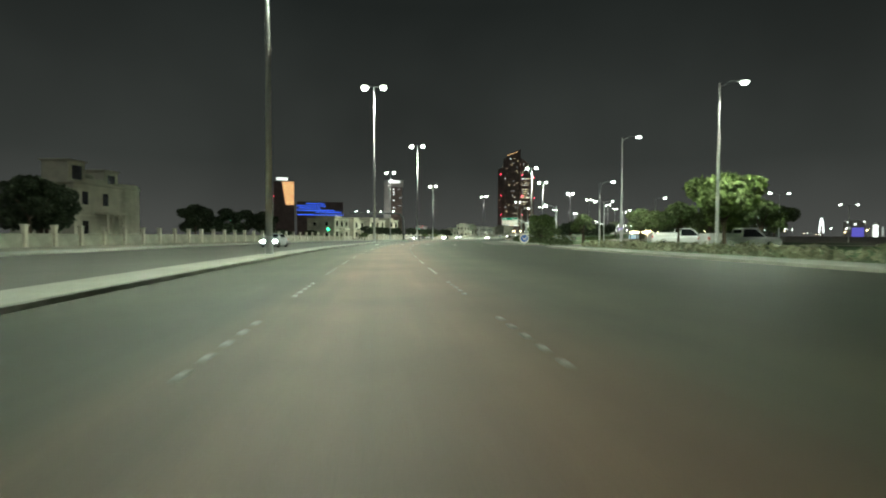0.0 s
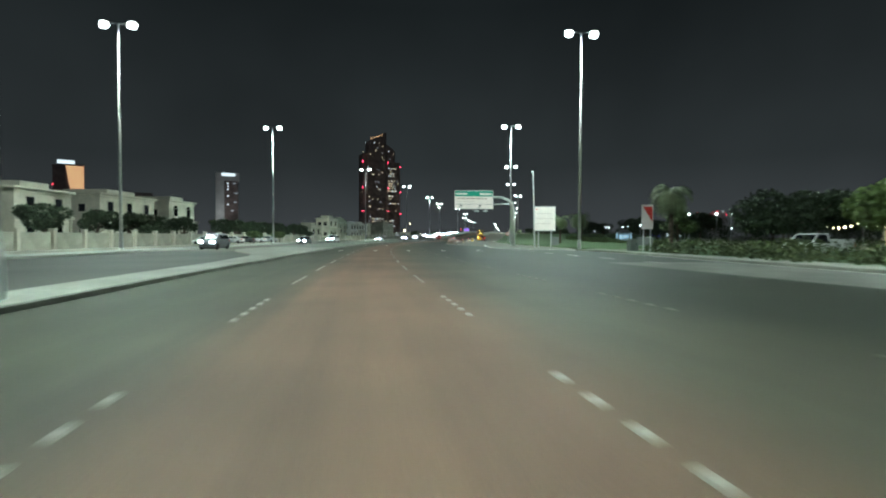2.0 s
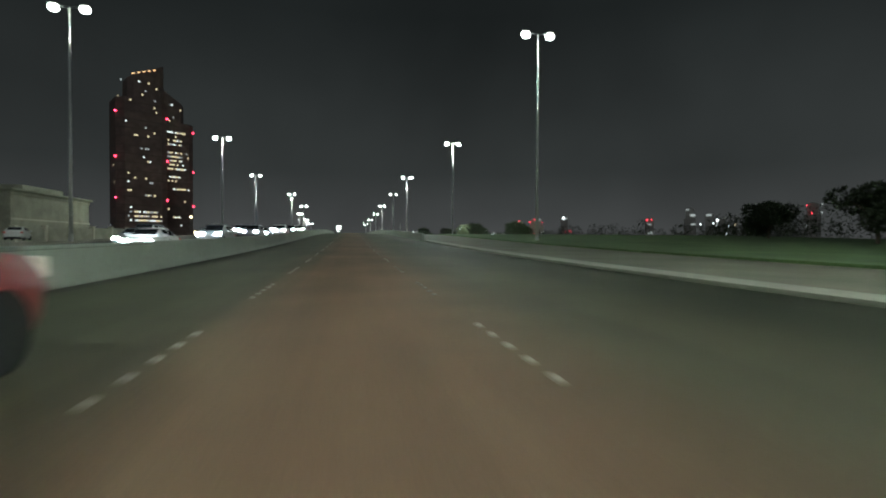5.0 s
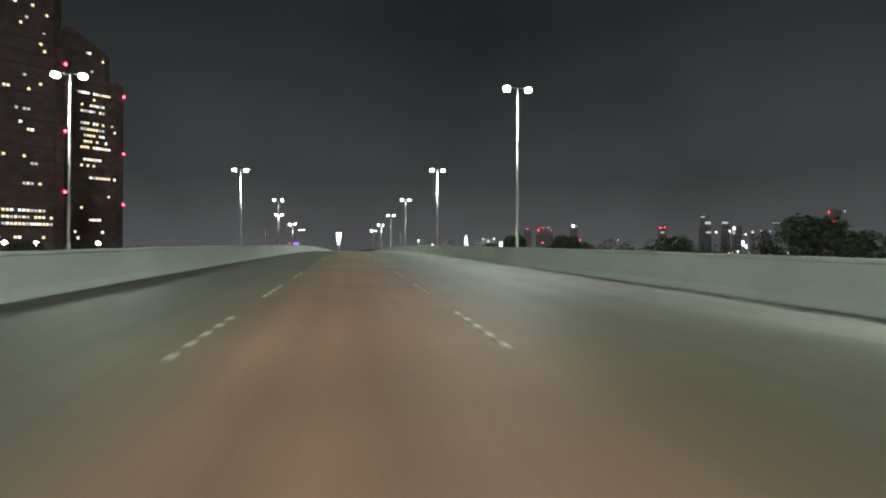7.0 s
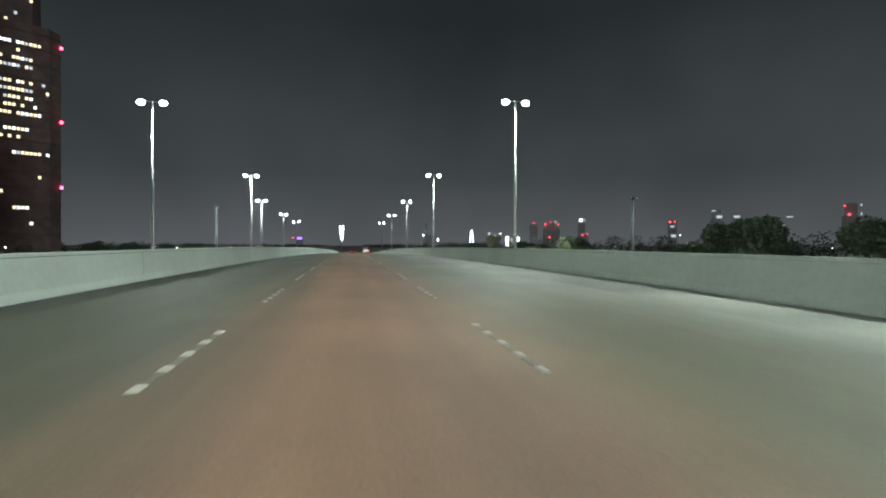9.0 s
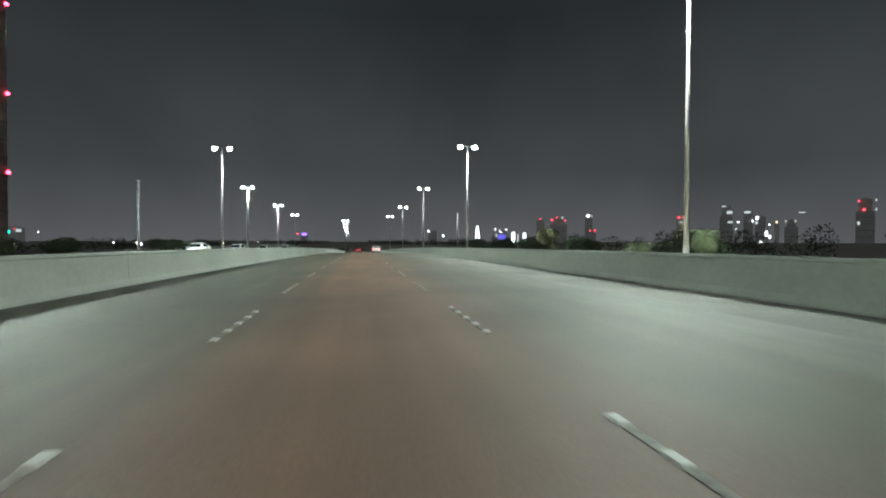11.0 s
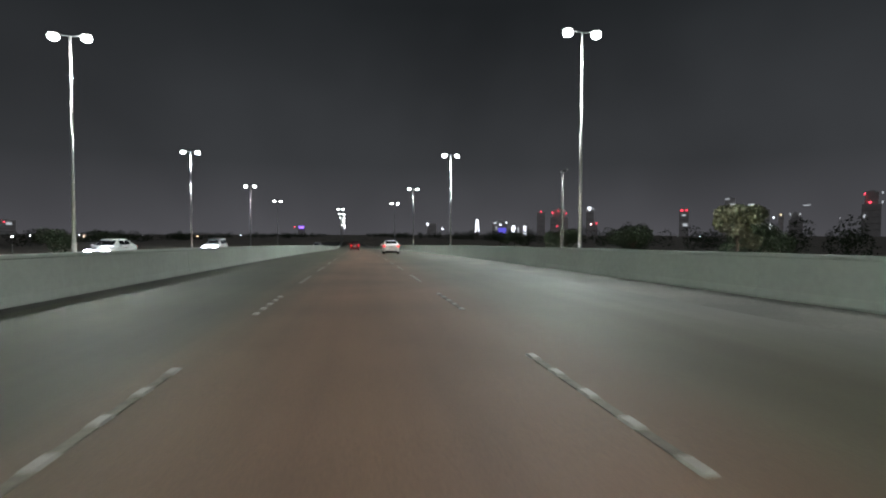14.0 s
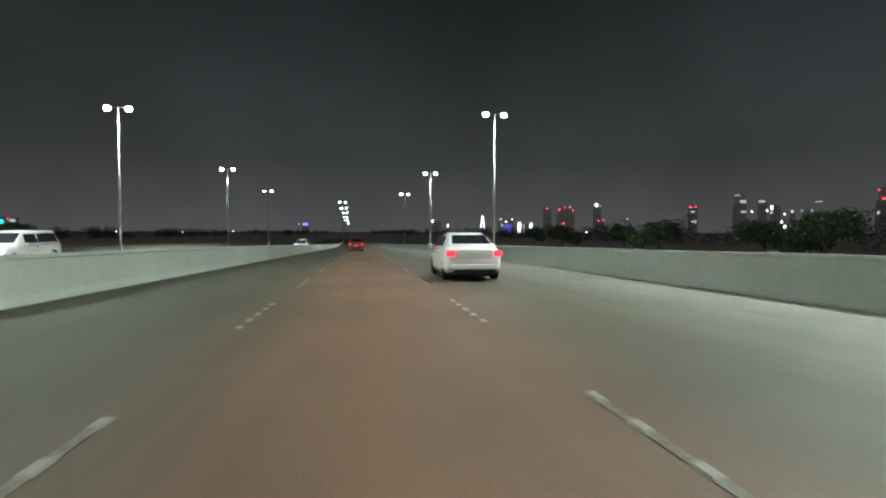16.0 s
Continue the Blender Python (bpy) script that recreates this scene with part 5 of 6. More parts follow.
for s, e, p, k, lab in [(51, -12.5, SILVER, "saloon", "oncoming silver saloon with dazzling head lamps"), (183, -18.5, GREY, "wagon", "oncoming grey car with dazzling head lamps"),
                        (222, -18.5, BLACK, "saloon", "oncoming black saloon with bluish head lamps"),
                        (241, -18.4, WHITE, "wagon", "oncoming white car with dazzling head lamps"), (283.5, -18.2, WHITE, "saloon", "oncoming white saloon with dazzling head lamps"),
                        (318, -17.5, GREY, "wagon", "oncoming grey car near the viaduct"), (345, -11, WHITE, "saloon", "oncoming white saloon climbing the viaduct"), (363, -18, SILVER, "wagon", "oncoming silver car on the viaduct"),
                        (338, -17.8, WHITE, "saloon", "oncoming white saloon among dense traffic"), (352, -14.4, GREY, "saloon", "oncoming grey saloon among dense traffic"), (358, -10.8, SILVER, "wagon", "oncoming silver car among dense traffic"),
                        (370, -14.6, WHITE, "saloon", "oncoming white saloon among dense traffic"), (374, -10.9, GREY, "wagon", "oncoming grey car among dense traffic"), (388, -14.5, SILVER, "wagon", "oncoming silver car among dense traffic"),
                        (394, -10.6, WHITE, "wagon", "oncoming white car among dense traffic"), (408, -10.8, GREY, "wagon", "oncoming grey car among dense traffic"), (416, -14.5, WHITE, "wagon", "oncoming white car among dense traffic"), (425, -10.8, SILVER, "wagon", "oncoming silver car among dense traffic"),
                        (720, -9.2, WHITE, "wagon", "far oncoming white car with dazzling head lamps"),
                        (381, -11, GREY, "saloon", "oncoming saloon among dense traffic"), (398, -17.5, WHITE, "wagon", "oncoming white car among dense traffic"),
                        (449, -18, WHITE, "saloon", "oncoming white car behind the barrier wall"), (605, -18, WHITE, "saloon", "oncoming white saloon behind the barrier wall"), (622, -18, SILVER, "saloon", "oncoming silver saloon behind the barrier wall"),
                        (642, -18, WHITE, "saloon", "oncoming white saloon behind the barrier wall"), (668, -18, WHITE, "wagon", "oncoming white car behind the barrier wall"),
                        (735, -11, WHITE, "saloon", "far oncoming car with dazzling head lamps"), (790, -15, GREY, "saloon", "far oncoming car with dazzling head lamps")]:
    car(place(s, e, 0.0, 180), p, lab, k, tail=False, group="oncoming traffic")


def pickup(m, label):
    """A white pick-up with a closed cab and an open bed."""
    t = thing("pickup_truck", m, label, "pickup truck")
    bd = part("body", loft([ring(-2.6, 0.84, 0.5, 1.0), ring(-2.5, 0.9, 0.42, 1.02), ring(0.2, 0.9, 0.4, 1.02), ring(1.5, 0.9, 0.4, 1.05), ring(2.4, 0.88, 0.42, 0.98), ring(2.6, 0.78, 0.5, 0.85)]), WHITE, t)
    part("bed_floor", box(-0.78, -2.45, 1.0, 0.78, -0.25, 1.03), TRIM, t, "dark open load bed")
    for x in (-0.86, 0.8):
        part("bed_side", box(x, -2.5, 1.0, x + 0.06, -0.2, 1.3, 0.015), WHITE, t)
    part("tailgate", box(-0.86, -2.55, 1.0, 0.86, -2.49, 1.3, 0.015), WHITE, t)
    part("cabin_glass", loft([ring(-0.2, 0.8, 1.0, 1.2, 0.05), ring(-0.1, 0.74, 1.0, 1.66, 0.1), ring(0.8, 0.74, 1.0, 1.66, 0.1), ring(1.5, 0.8, 1.0, 1.06, 0.03)]), DARK_GLASS, t, "dark windows")
    part("roof", loft([ring(-0.14, 0.7, 1.6, 1.7, 0.03), ring(0.85, 0.7, 1.6, 1.7, 0.03)]), WHITE, t)
    for sx in (-1, 1):
        for y in (-1.6, 1.65):
            wheel(t, sx * 0.8, y, 0.37)
        part("pillar", tube([(sx * 0.8, 1.45, 1.05), (sx * 0.7, 0.85, 1.64)], 0.05, 6), WHITE, t)
        part("pillar", tube([(sx * 0.78, -0.18, 1.05), (sx * 0.71, -0.1, 1.64)], 0.06, 6), WHITE, t)
        part("tail_lamp", box(sx * 0.86 - 0.05, -2.6, 0.8, sx * 0.86 + 0.05, -2.5, 1.05, 0.01), SIGN_RED, bd, "unlit red tail lamp")
    return t


pickup(place(39.8, 30.2, land(41, 30), -100, tilt=False) @ Matrix.Scale(1.15, 4), "small white works truck parked behind the verge")
pickup(place(56.5, 33.5, land(50, 31), -100, tilt=False) @ Matrix.Scale(1.3, 4), "small white works truck parked beside the trees")
pickup(place(156, 31, land(156, 31), 100, tilt=False), "white pick-up parked behind the hedge")
for s, e, turn, p, lab in [(133, 32, 80, WHITE, "white car parked behind the hedge"), (126, 33, 80, SILVER, "silver car parked behind the hedge")] + [(216 + 5.2 * k, -35.2, 90, (WHITE, SILVER, WHITE, GREY)[k % 4], "pale car parked along the boundary wall") for k in range(6)] + [(376, -36, 20, WHITE, "white car parked before the villas"), (352, -36, 15, WHITE, "white car parked before the villas")]:
    car(place(s, e, land(s, e), turn, tilt=False), p, lab, tail=False, head=False, group="parked cars")


def work_truck(m):
    """A yellow road-works truck with a lit arrow board."""
    t = thing("work_truck", m, "yellow road-works truck with a glowing amber arrow board", "truck")
    part("chassis", box(-1.0, -3.2, 0.5, 1.0, 3.0, 0.75, 0.03), TRIM, t)
    part("flatbed", box(-1.15, -3.3, 0.75, 1.15, 0.9, 1.0, 0.03), YELLOW, t)
    cb = part("cab", loft([ring(1.0, 1.05, 0.6, 2.3, 0.15), ring(2.4, 1.05, 0.6, 2.25, 0.15), ring(3.0, 1.0, 0.6, 1.5, 0.15)]), YELLOW, t)
    part("rear_window", box(-0.7, 0.95, 1.5, 0.7, 1.0, 2.05), DARK_GLASS, cb)
    for sx in (-1, 1):
        for y in (-2.1, 2.0):
            wheel(t, sx * 0.95, y, 0.45)
        part("tail_lamp", box(sx * 0.9 - 0.14, -3.38, 0.78, sx * 0.9 + 0.14, -3.3, 0.98, 0.02), TAIL_LIGHT, t, "red tail lamp")
        part("warning_lamp", moved(lathe([(0.2, 0), (0.22, 0.26), (0.08, 0.34)], 10), Matrix.Translation((sx * 0.6, -3.1, 1.0))), AMBER, t, "amber warning lamp")
    for sx in (-0.9, 0.9):
        part("board_post", box(sx - 0.05, -2.9, 1.0, sx + 0.05, -2.8, 3.6), TRIM, t)
    bd = part("arrow_board", box(-1.25, -2.95, 2.4, 1.25, -2.85, 3.9, 0.03), SIGN_DARK, t)
    bulb = mesh_of("board_bulb", lathe([(0.02, -0.03), (0.045, 0.0), (0.02, 0.03)], 8), AMBER)
    for k in range(3):
        for i in range(5):
            x, z = -0.9 + 0.65 * k + 0.2 * (2 - abs(i - 2)), 2.65 + 0.25 * i
            piece("board_bulb", bulb, bd, pose(x * K, -2.99 * K, z * K))
    part("crash_cushion", box(-1.1, -4.6, 0.35, 1.1, -3.35, 1.1, 0.06), YELLOW, t, "yellow crash cushion")
    return t


work_truck(place(305.5, 13.6, 0.0, 3))

# ---- road-works barriers and cones ----
rng = random.Random(7)
for s in np.arange(212, 269, 2.6):
    e = val([(212, 11.2), (222, 9.6), (290, 9.5)], s)
    t = thing("plastic_barrier", place(float(s), e + 0.35, 0.1, rng.uniform(-6, 6)), "dusty brown plastic road-works barrier on the kerb line", "barrier", "road-works barriers")
    bm = bmesh.new()
    prof = [(-0.22, 0), (0.22, 0), (0.22, 0.12), (0.13, 0.2), (0.08, 0.44), (-0.08, 0.44), (-0.13, 0.2), (-0.22, 0.12)]
    a = [bm.verts.new((x, -0.62, z)) for x, z in prof]
    b = [bm.verts.new((x, 0.62, z)) for x, z in prof]
    for i in range(8):
        bm.faces.new((a[i], a[(i + 1) % 8], b[(i + 1) % 8], b[i]))
    bm.faces.new(a)
    bm.faces.new(list(reversed(b)))
    bmesh.ops.recalc_face_normals(bm, faces=list(bm.faces))
    part("shell", bm, DUSTY_PLASTIC, t)
    part("joint_lug", box(-0.04, 0.61, 0.05, 0.04, 0.72, 0.34, 0.01), DUSTY_PLASTIC, t)
    part("reflector", box(-0.115, -0.2, 0.3, -0.09, 0.2, 0.36), SIGN_WHITE, t)


def cone(s, e, label="orange traffic cone with a white band"):
    t = thing("traffic_cone", place(s, e, 0.01), label, "traffic cone", "traffic cones")
    part("base", box(-0.2, -0.2, 0, 0.2, 0.2, 0.04, 0.01), TRIM, t)
    part("body", lathe([(0.15, 0.04), (0.1, 0.3), (0.06, 0.62), (0.03, 0.75)], 12), RED_PLASTIC, t)
    part("band", lathe([(0.104, 0.3), (0.078, 0.5)], 12), SIGN_WHITE, t)


for s in (240, 252, 281, 292, 297):
    cone(s, 11.4)
def guide_post(s, e):
    """A flexible orange post with two pale bands."""
    t = thing("guide_post", place(s, e, 0.1, tilt=False), "dusty orange flexible guide post with two pale bands", "guide post", "guide posts along the works")
    part("base", lathe([(0.16, 0.0), (0.16, 0.05), (0.1, 0.08)], 10), TRIM, t)
    part("post", lathe([(0.07, 0.05), (0.06, 0.5), (0.055, 0.84), (0.03, 0.88)], 10), RED_PLASTIC, t)
    for z in (0.45, 0.66):
        part("band", lathe([(0.066, z), (0.064, z + 0.11)], 10), SIGN_WHITE, t, "pale band")


for s in (226.5, 229.5, 232, 234.5, 238, 243, 249, 256, 263, 270, 277):
    guide_post(s, 10.15)


def red_lamp_post(s, e):
    t = thing("warning_lamp_post", place(s, e, 0.0, tilt=False), "low post with a red warning lamp at the works", "warning lamp", "warning lamps")
    part("post", tube([(0, 0, 0), (0, 0, 0.9)], 0.04, 8), YELLOW, t)
    part("lamp", moved(lathe([(0.03, 0), (0.065, 0.03), (0.065, 0.12), (0.03, 0.16)], 10), Matrix.Translation((0, 0, 0.88))), RED_LIGHT, t, "red glowing lamp")


red_lamp_post(232.6, 13.2)
red_lamp_post(263.0, 13.2)
t = thing("sand_drum", place(286, 12.5, 0.0), "yellow crash drum at the end of the barriers", "crash drum")
part("drum", lathe([(0.42, 0), (0.45, 0.1), (0.43, 0.5), (0.45, 0.9), (0.4, 1.0)], 14), YELLOW, t)
part("band", lathe([(0.446, 0.55), (0.452, 0.75)], 14), SIGN_DARK, t)
t = thing("yellow_sign", place(266.4, 16.2, 0.0, tilt=False), "square yellow road-works sign on a short post", "road sign")
part("post", tube([(0, 0, 0), (0, 0, 0.9)], 0.035, 8), GALV, t)
part("face", box(-0.38, -0.07, 0.62, 0.38, -0.03, 1.38, 0.012), YELLOW, t)


# ---- signs and gantries ----
def bars(parent, x0, x1, z, h, mat, n, y, seed):
    """Lettering that is too small to read, as plain bars."""
    rng = random.Random(seed)
    x = x0
    for _ in range(n):
        w = rng.uniform(0.5, 1.5) * (x1 - x0) / n * 0.8
        if x + w > x1:
            break
        part("text_bar", box(x, y - 0.012, z, x + w, y, z + h), mat, parent)
        x += w + (x1 - x0) * 0.03


t = thing("sign_gantry", place(207.7, 21.05, 0.0, 0, tilt=False), "grey cantilever gantry carrying a green and white direction sign", "sign gantry")
part("post", tube([(0, 0, 0), (0, 0, 5.6), (-0.25, 0, 6.8), (-0.9, 0, 7.7), (-2.0, 0, 8.15), (-3.6, 0, 8.2)], [0.27, 0.25, 0.24, 0.23, 0.21, 0.19], 14), GALV, t, smooth=True)
part("foot", box(-0.5, -0.5, 0, 0.5, 0.5, 0.2, 0.03), CONCRETE, t)
sg = part("sign_panel", box(-10.0, -0.12, 6.22, -3.5, -0.02, 9.3, 0.05), SIGN_WHITE, t, "white direction panel")
part("green_header", box(-9.9, -0.135, 8.3, -3.6, -0.12, 9.23), SIGN_GREEN, sg, "green header strip")
part("rule", box(-9.9, -0.13, 6.98, -3.6, -0.12, 7.03), SIGN_DARK, sg)
part("stiffener", box(-9.9, -0.02, 6.6, -3.6, 0.1, 6.75), SIGN_BACK, sg)
part("stiffener", box(-9.9, -0.02, 8.3, -3.6, 0.1, 8.45), SIGN_BACK, sg)
part("header_edge", box(-9.9, -0.132, 8.26, -3.6, -0.12, 8.3), SIGN_WHITE, sg)
bars(sg, -9.72, -7.75, 8.62, 0.24, SIGN_WHITE, 3, -0.135, 1)
bars(sg, -5.75, -3.75, 8.56, 0.3, SIGN_WHITE, 3, -0.135, 2)
bars(sg, -9.6, -3.8, 7.86, 0.16, SIGN_BROWN, 7, -0.12, 3)
bars(sg, -9.6, -5.6, 7.42, 0.12, SIGN_GREY, 6, -0.12, 4)
for x in (-9.0, -5.78):
    bm = bmesh.new()
    a = [(-0.26, -0.3), (-0.2, -0.34), (0.06, -0.02), (0.16, -0.12), (0.26, 0.3), (-0.14, 0.2), (-0.02, 0.08)]
    f = [bm.verts.new((x + p, -0.13, 6.62 + q)) for p, q in a]
    g = [bm.verts.new((x + p, -0.12, 6.62 + q)) for p, q in a]
    bm.faces.new(f)
    bm.faces.new(list(reversed(g)))
    for i in range(7):
        bm.faces.new((f[i], f[(i + 1) % 7], g[(i + 1) % 7], g[i]))
    part("arrow", bm, SIGN_DARK, sg)
for x in (-6.4, -4.9):
    lb = part("light_box", box(x - 0.4, -1.3, 5.72, x + 0.4, -0.95, 5.88, 0.03), GALV, t)
    part("bracket", tube([(x, -1.1, 5.82), (x, -0.05, 6.2)], 0.03, 6), GALV, lb)

t = thing("cantilever_mast", place(212.5, 21.5, 0.0, 0, tilt=False), "slim grey mast with a short cross arm behind the sign", "mast")
part("post", tube([(0, 0, -0.1), (0, 0, 7.6)], [0.17, 0.13], 10), GALV, t, smooth=True)
part("arm", tube([(0.1, 0, 7.35), (-4.2, 0, 7.3)], 0.1, 8), GALV, t)
part("cap", moved(lathe([(0.15, 0), (0.15, 0.05), (0.04, 0.1)], 10), Matrix.Translation((0, 0, 7.6))), GALV, t)

# gantry over the opposite carriageway, seen from behind
t = thing("sign_gantry", place(116.4, -6.3, 0.1, 0, tilt=False), "grey cantilever gantry reaching over the opposite carriageway with small white lamps", "sign gantry")
part("post", tube([(0, 0, 0), (0, 0, 4.6), (-0.25, 0, 5.6), (-0.9, 0, 6.4), (-1.8, 0, 6.6), (-13.5, 0, 6.75)], [0.25, 0.24, 0.23, 0.22, 0.2, 0.16], 14), DULL_STEEL, t, smooth=True)
part("foot", box(-0.55, -0.55, 0, 0.55, 0.55, 0.35, 0.04), CONCRETE, t)
for k in range(4):
    x = -2.4 - 3.1 * k
    lb = part("sign_lamp", moved(box(-0.22, -0.16, -0.06, 0.22, 0.16, 0.08, 0.03), Matrix.Translation((x, -0.5, 7.2))), GREY_STEEL, t)
    part("lens", moved(lathe([(0.05, -0.14), (0.2, -0.08), (0.2, 0.0)], 10), Matrix.Translation((x, -0.5, 7.14))), COOL_BULB, lb, "glowing white lens")
    part("stem", tube([(x, 0, 6.85), (x, -0.5, 7.2)], 0.035, 6), GREY_STEEL, lb)

t = thing("billboard", place(198.4, 24.25, 0.1, -8, tilt=False), "blank white site board on two steel legs", "billboard")
part("panel", box(-1.55, -0.06, 2.4, 1.55, 0.06, 5.95, 0.03), SIGN_WHITE, t)
part("frame", join(box(-1.6, -0.08, 2.33, 1.6, 0.08, 2.4), box(-1.6, -0.08, 5.95, 1.6, 0.08, 6.02)), GALV, t)
for x in (-0.95, 0.95):
    part("leg", box(x - 0.07, 0.06, -0.2, x + 0.07, 0.2, 5.4), GALV, t)
bars(t, -1.4, -0.9, 5.55, 0.12, SIGN_RED, 2, -0.06, 6)
for k in range(3):
    bars(t, -1.3, 1.2, 4.9 - 0.75 * k, 0.1, SIGN_GREY, 6, -0.06, 60 + k)

t = thing("utility_pole", place(198.9, 22.8, 0.0, 0, tilt=False), "thin bare steel pole beside the site board", "pole")
part("pole", tube([(0, 0, -0.2), (-0.15, 0, 6.0), (-0.32, 0, 11.4)], [0.12, 0.1, 0.07], 10), GALV, t)
part("head", moved(box(-0.28, -0.08, -0.05, 0.06, 0.08, 0.09, 0.03), Matrix.Translation((-0.32, 0, 11.4))), GALV, t)
for s, e, w, h in ((203, 27, 1.1, 1.4), (199, 40, 2.4, 1.4), (172, 25.8, 0.8, 1.2)):
    t = thing("utility_cabinet", place(s, e, land(s, e) + 0.1, 0, tilt=False), "grey metal utility cabinet on the verge", "utility cabinet")
    part("body", box(-w / 2, -0.4, 0, w / 2, 0.4, h, 0.03), GREY_STEEL, t)
    part("door", box(-w / 2 + 0.06, -0.43, 0.1, w / 2 - 0.06, -0.4, h - 0.1, 0.01), GREY_STEEL, t)
    part("handle", box(w / 2 - 0.2, -0.46, h * 0.5, w / 2 - 0.16, -0.42, h * 0.5 + 0.18), TRIM, t)


def red_board(s, e, w, h, foot, label):
    t = thing("road_sign", place(s, e, 0.1, 0, tilt=False), label, "road sign")
    part("panel", box(-w / 2, -0.03, foot, w / 2, 0.03, foot + h, 0.02), SIGN_WHITE, t)
    bm = bmesh.new()
    a = [(-w * 0.42, foot + h * 0.92), (w * 0.42, foot + h * 0.92), (w * 0.42, foot + h * 0.3), (w * 0.1, foot + h * 0.55)]
    f = [bm.verts.new((x, -0.036, z)) for x, z in a]
    g = [bm.verts.new((x, -0.03, z)) for x, z in a]
    bm.faces.new(f)
    bm.faces.new(list(reversed(g)))
    for i in range(4):
        bm.faces.new((f[i], f[(i + 1) % 4], g[(i + 1) % 4], g[i]))
    part("red_shape", bm, SIGN_RED, t)
    for x in (-w * 0.3, w * 0.3):
        part("leg", tube([(x, 0.05, -0.2), (x, 0.05, foot + h * 0.8)], 0.045, 8), GALV, t)


red_board(167, 24.6, 1.1, 2.2, 2.1, "white and red board on two legs at the hedge")
red_board(252, 24.6, 0.95, 1.15, 2.1, "white and red square sign beside the slip road")


def round_sign(s, e, r, z, face, rim, label):
    t = thing("round_sign", place(s, e, 0.05, 0, tilt=False), label, "road sign")
    part("post", tube([(0, 0.05, -0.2), (0, 0.05, z + r * 0.6)], 0.04, 8), GALV, t)
    turned = Matrix.Translation((0, 0, z)) @ Matrix.Rotation(math.radians(90), 4, "X")
    part("rim", moved(lathe([(0.02, -0.02), (r, -0.02), (r, 0.02), (0.02, 0.02)], 24), turned), rim, t)
    part("face", moved(lathe([(0.02, 0.02), (r * 0.78, 0.02), (r * 0.78, 0.03), (0.02, 0.03)], 24), turned), face, t)
    if face is SIGN_BLUE:
        for sx in (-1, 1):
            tip = Matrix.Translation((sx * r * 0.27, 0, z)) @ Matrix.Rotation(math.radians(sx * 38), 4, "Y")
            part("arrow", moved(join(box(-r * 0.09, -0.045, -r * 0.3, r * 0.09, -0.03, r * 0.34), box(-r * 0.2, -0.045, -r * 0.36, r * 0.2, -0.03, -r * 0.18)), tip), SIGN_WHITE, t, "white painted arrow")
    else:
        part("symbol", moved(box(-r * 0.45, -0.04, -r * 0.1, r * 0.45, -0.03, r * 0.12), Matrix.Translation((0, 0, z))), SIGN_RED, t)


round_sign(270, 24.1, 0.5, 2.3, SIGN_WHITE, SIGN_RED, "round white sign with a red rim")
round_sign(63.5, 16.25, 0.62, 0.9, SIGN_BLUE, SIGN_WHITE, "blue round keep-side sign on the island nose")


# ---- smaller lamps ----
def arm_lamp(h, arms, label, bulb=COOL_BULB):
    t = thing("street_lamp", Matrix(), label, "street lamp", "lower street lamps")
    part("pole", tube([(0, 0, -0.2), (0, 0, h * 0.6), (0, 0, h)], [0.12, 0.09, 0.06], 8), GALV, t)
    for k in range(arms):
        sx = 1 if k == 0 else -1
        am = part("arm", tube([(0, 0, h - 0.3), (sx * 0.8, 0, h + 0.1), (sx * 1.7, 0, h + 0.2)], 0.04, 6), GALV, t)
        part("lantern", moved(box(-0.35, -0.14, -0.06, 0.35, 0.14, 0.08, 0.03), Matrix.Translation((sx * 1.9, 0, h + 0.2))), GALV, am)
        part("lens", moved(lathe([(0.08, -0.2), (0.26, -0.1), (0.28, 0.0)], 10), Matrix.Translation((sx * 1.9, 0, h + 0.14))), bulb, am, "glowing lens", True)
    return t


stand(arm_lamp(12.3, 1, "slim single-arm street lamp beside the parked trucks"), [(33.2, 23.9, 0), (53.5, 25.3, 0)])
stand(arm_lamp(6.4, 1, "low single-arm street lamp beside the hedge"), [(84, 25, 180)])
for s, e, z, w in ((33.2, 25.8, 12.2, 0.14), (53.5, 27.2, 10.0, 0.1), (84, 23.1, 6.1, 0.05), (70, 30.2, 8.7, 0.1), (138, 24.5, 8.7, 0.1), (112, 41.9, 8.7, 0.12), (150, 67.9, 8.7, 0.12), (182, 65.9, 8.7, 0.12), (120, 77.9, 8.7, 0.1)):
    lit(s, e, z, LAMP_WATTS * w)
stand(arm_lamp(9.0, 1, "single-arm street lamp with a white lantern"), [(70, 28.3, 0), (138, 22.6, 0), (152, 52, 0), (102, 48, 0), (96, 58, 0), (160, 60, 20), (120, 76, 40), (182, 64, 10)])
stand(arm_lamp(9.0, 2, "double-arm street lamp with two white lanterns"), [(112, 40, 0), (150, 66, 0), (90, 66, 10), (190, 90, 0), (130, 100, 0)])
def bare_lamp(s, e, h, label):
    """An unlit lamp: a straight pole with a flat head on its top."""
    t = thing("street_lamp", place(s, e, land(s, e) if abs(e) > 32 else 0.0, tilt=False), label, "street lamp", "unlit lamps beside the viaduct")
    part("pole", tube([(0, 0, -0.3), (0, 0, h)], [0.15, 0.1], 10), GREY_STEEL, t, smooth=True)
    part("head", moved(box(-0.22, -0.4, -0.06, 0.22, 0.3, 0.1, 0.04), Matrix.Translation((0.05, 0, h))), GREY_STEEL, t)


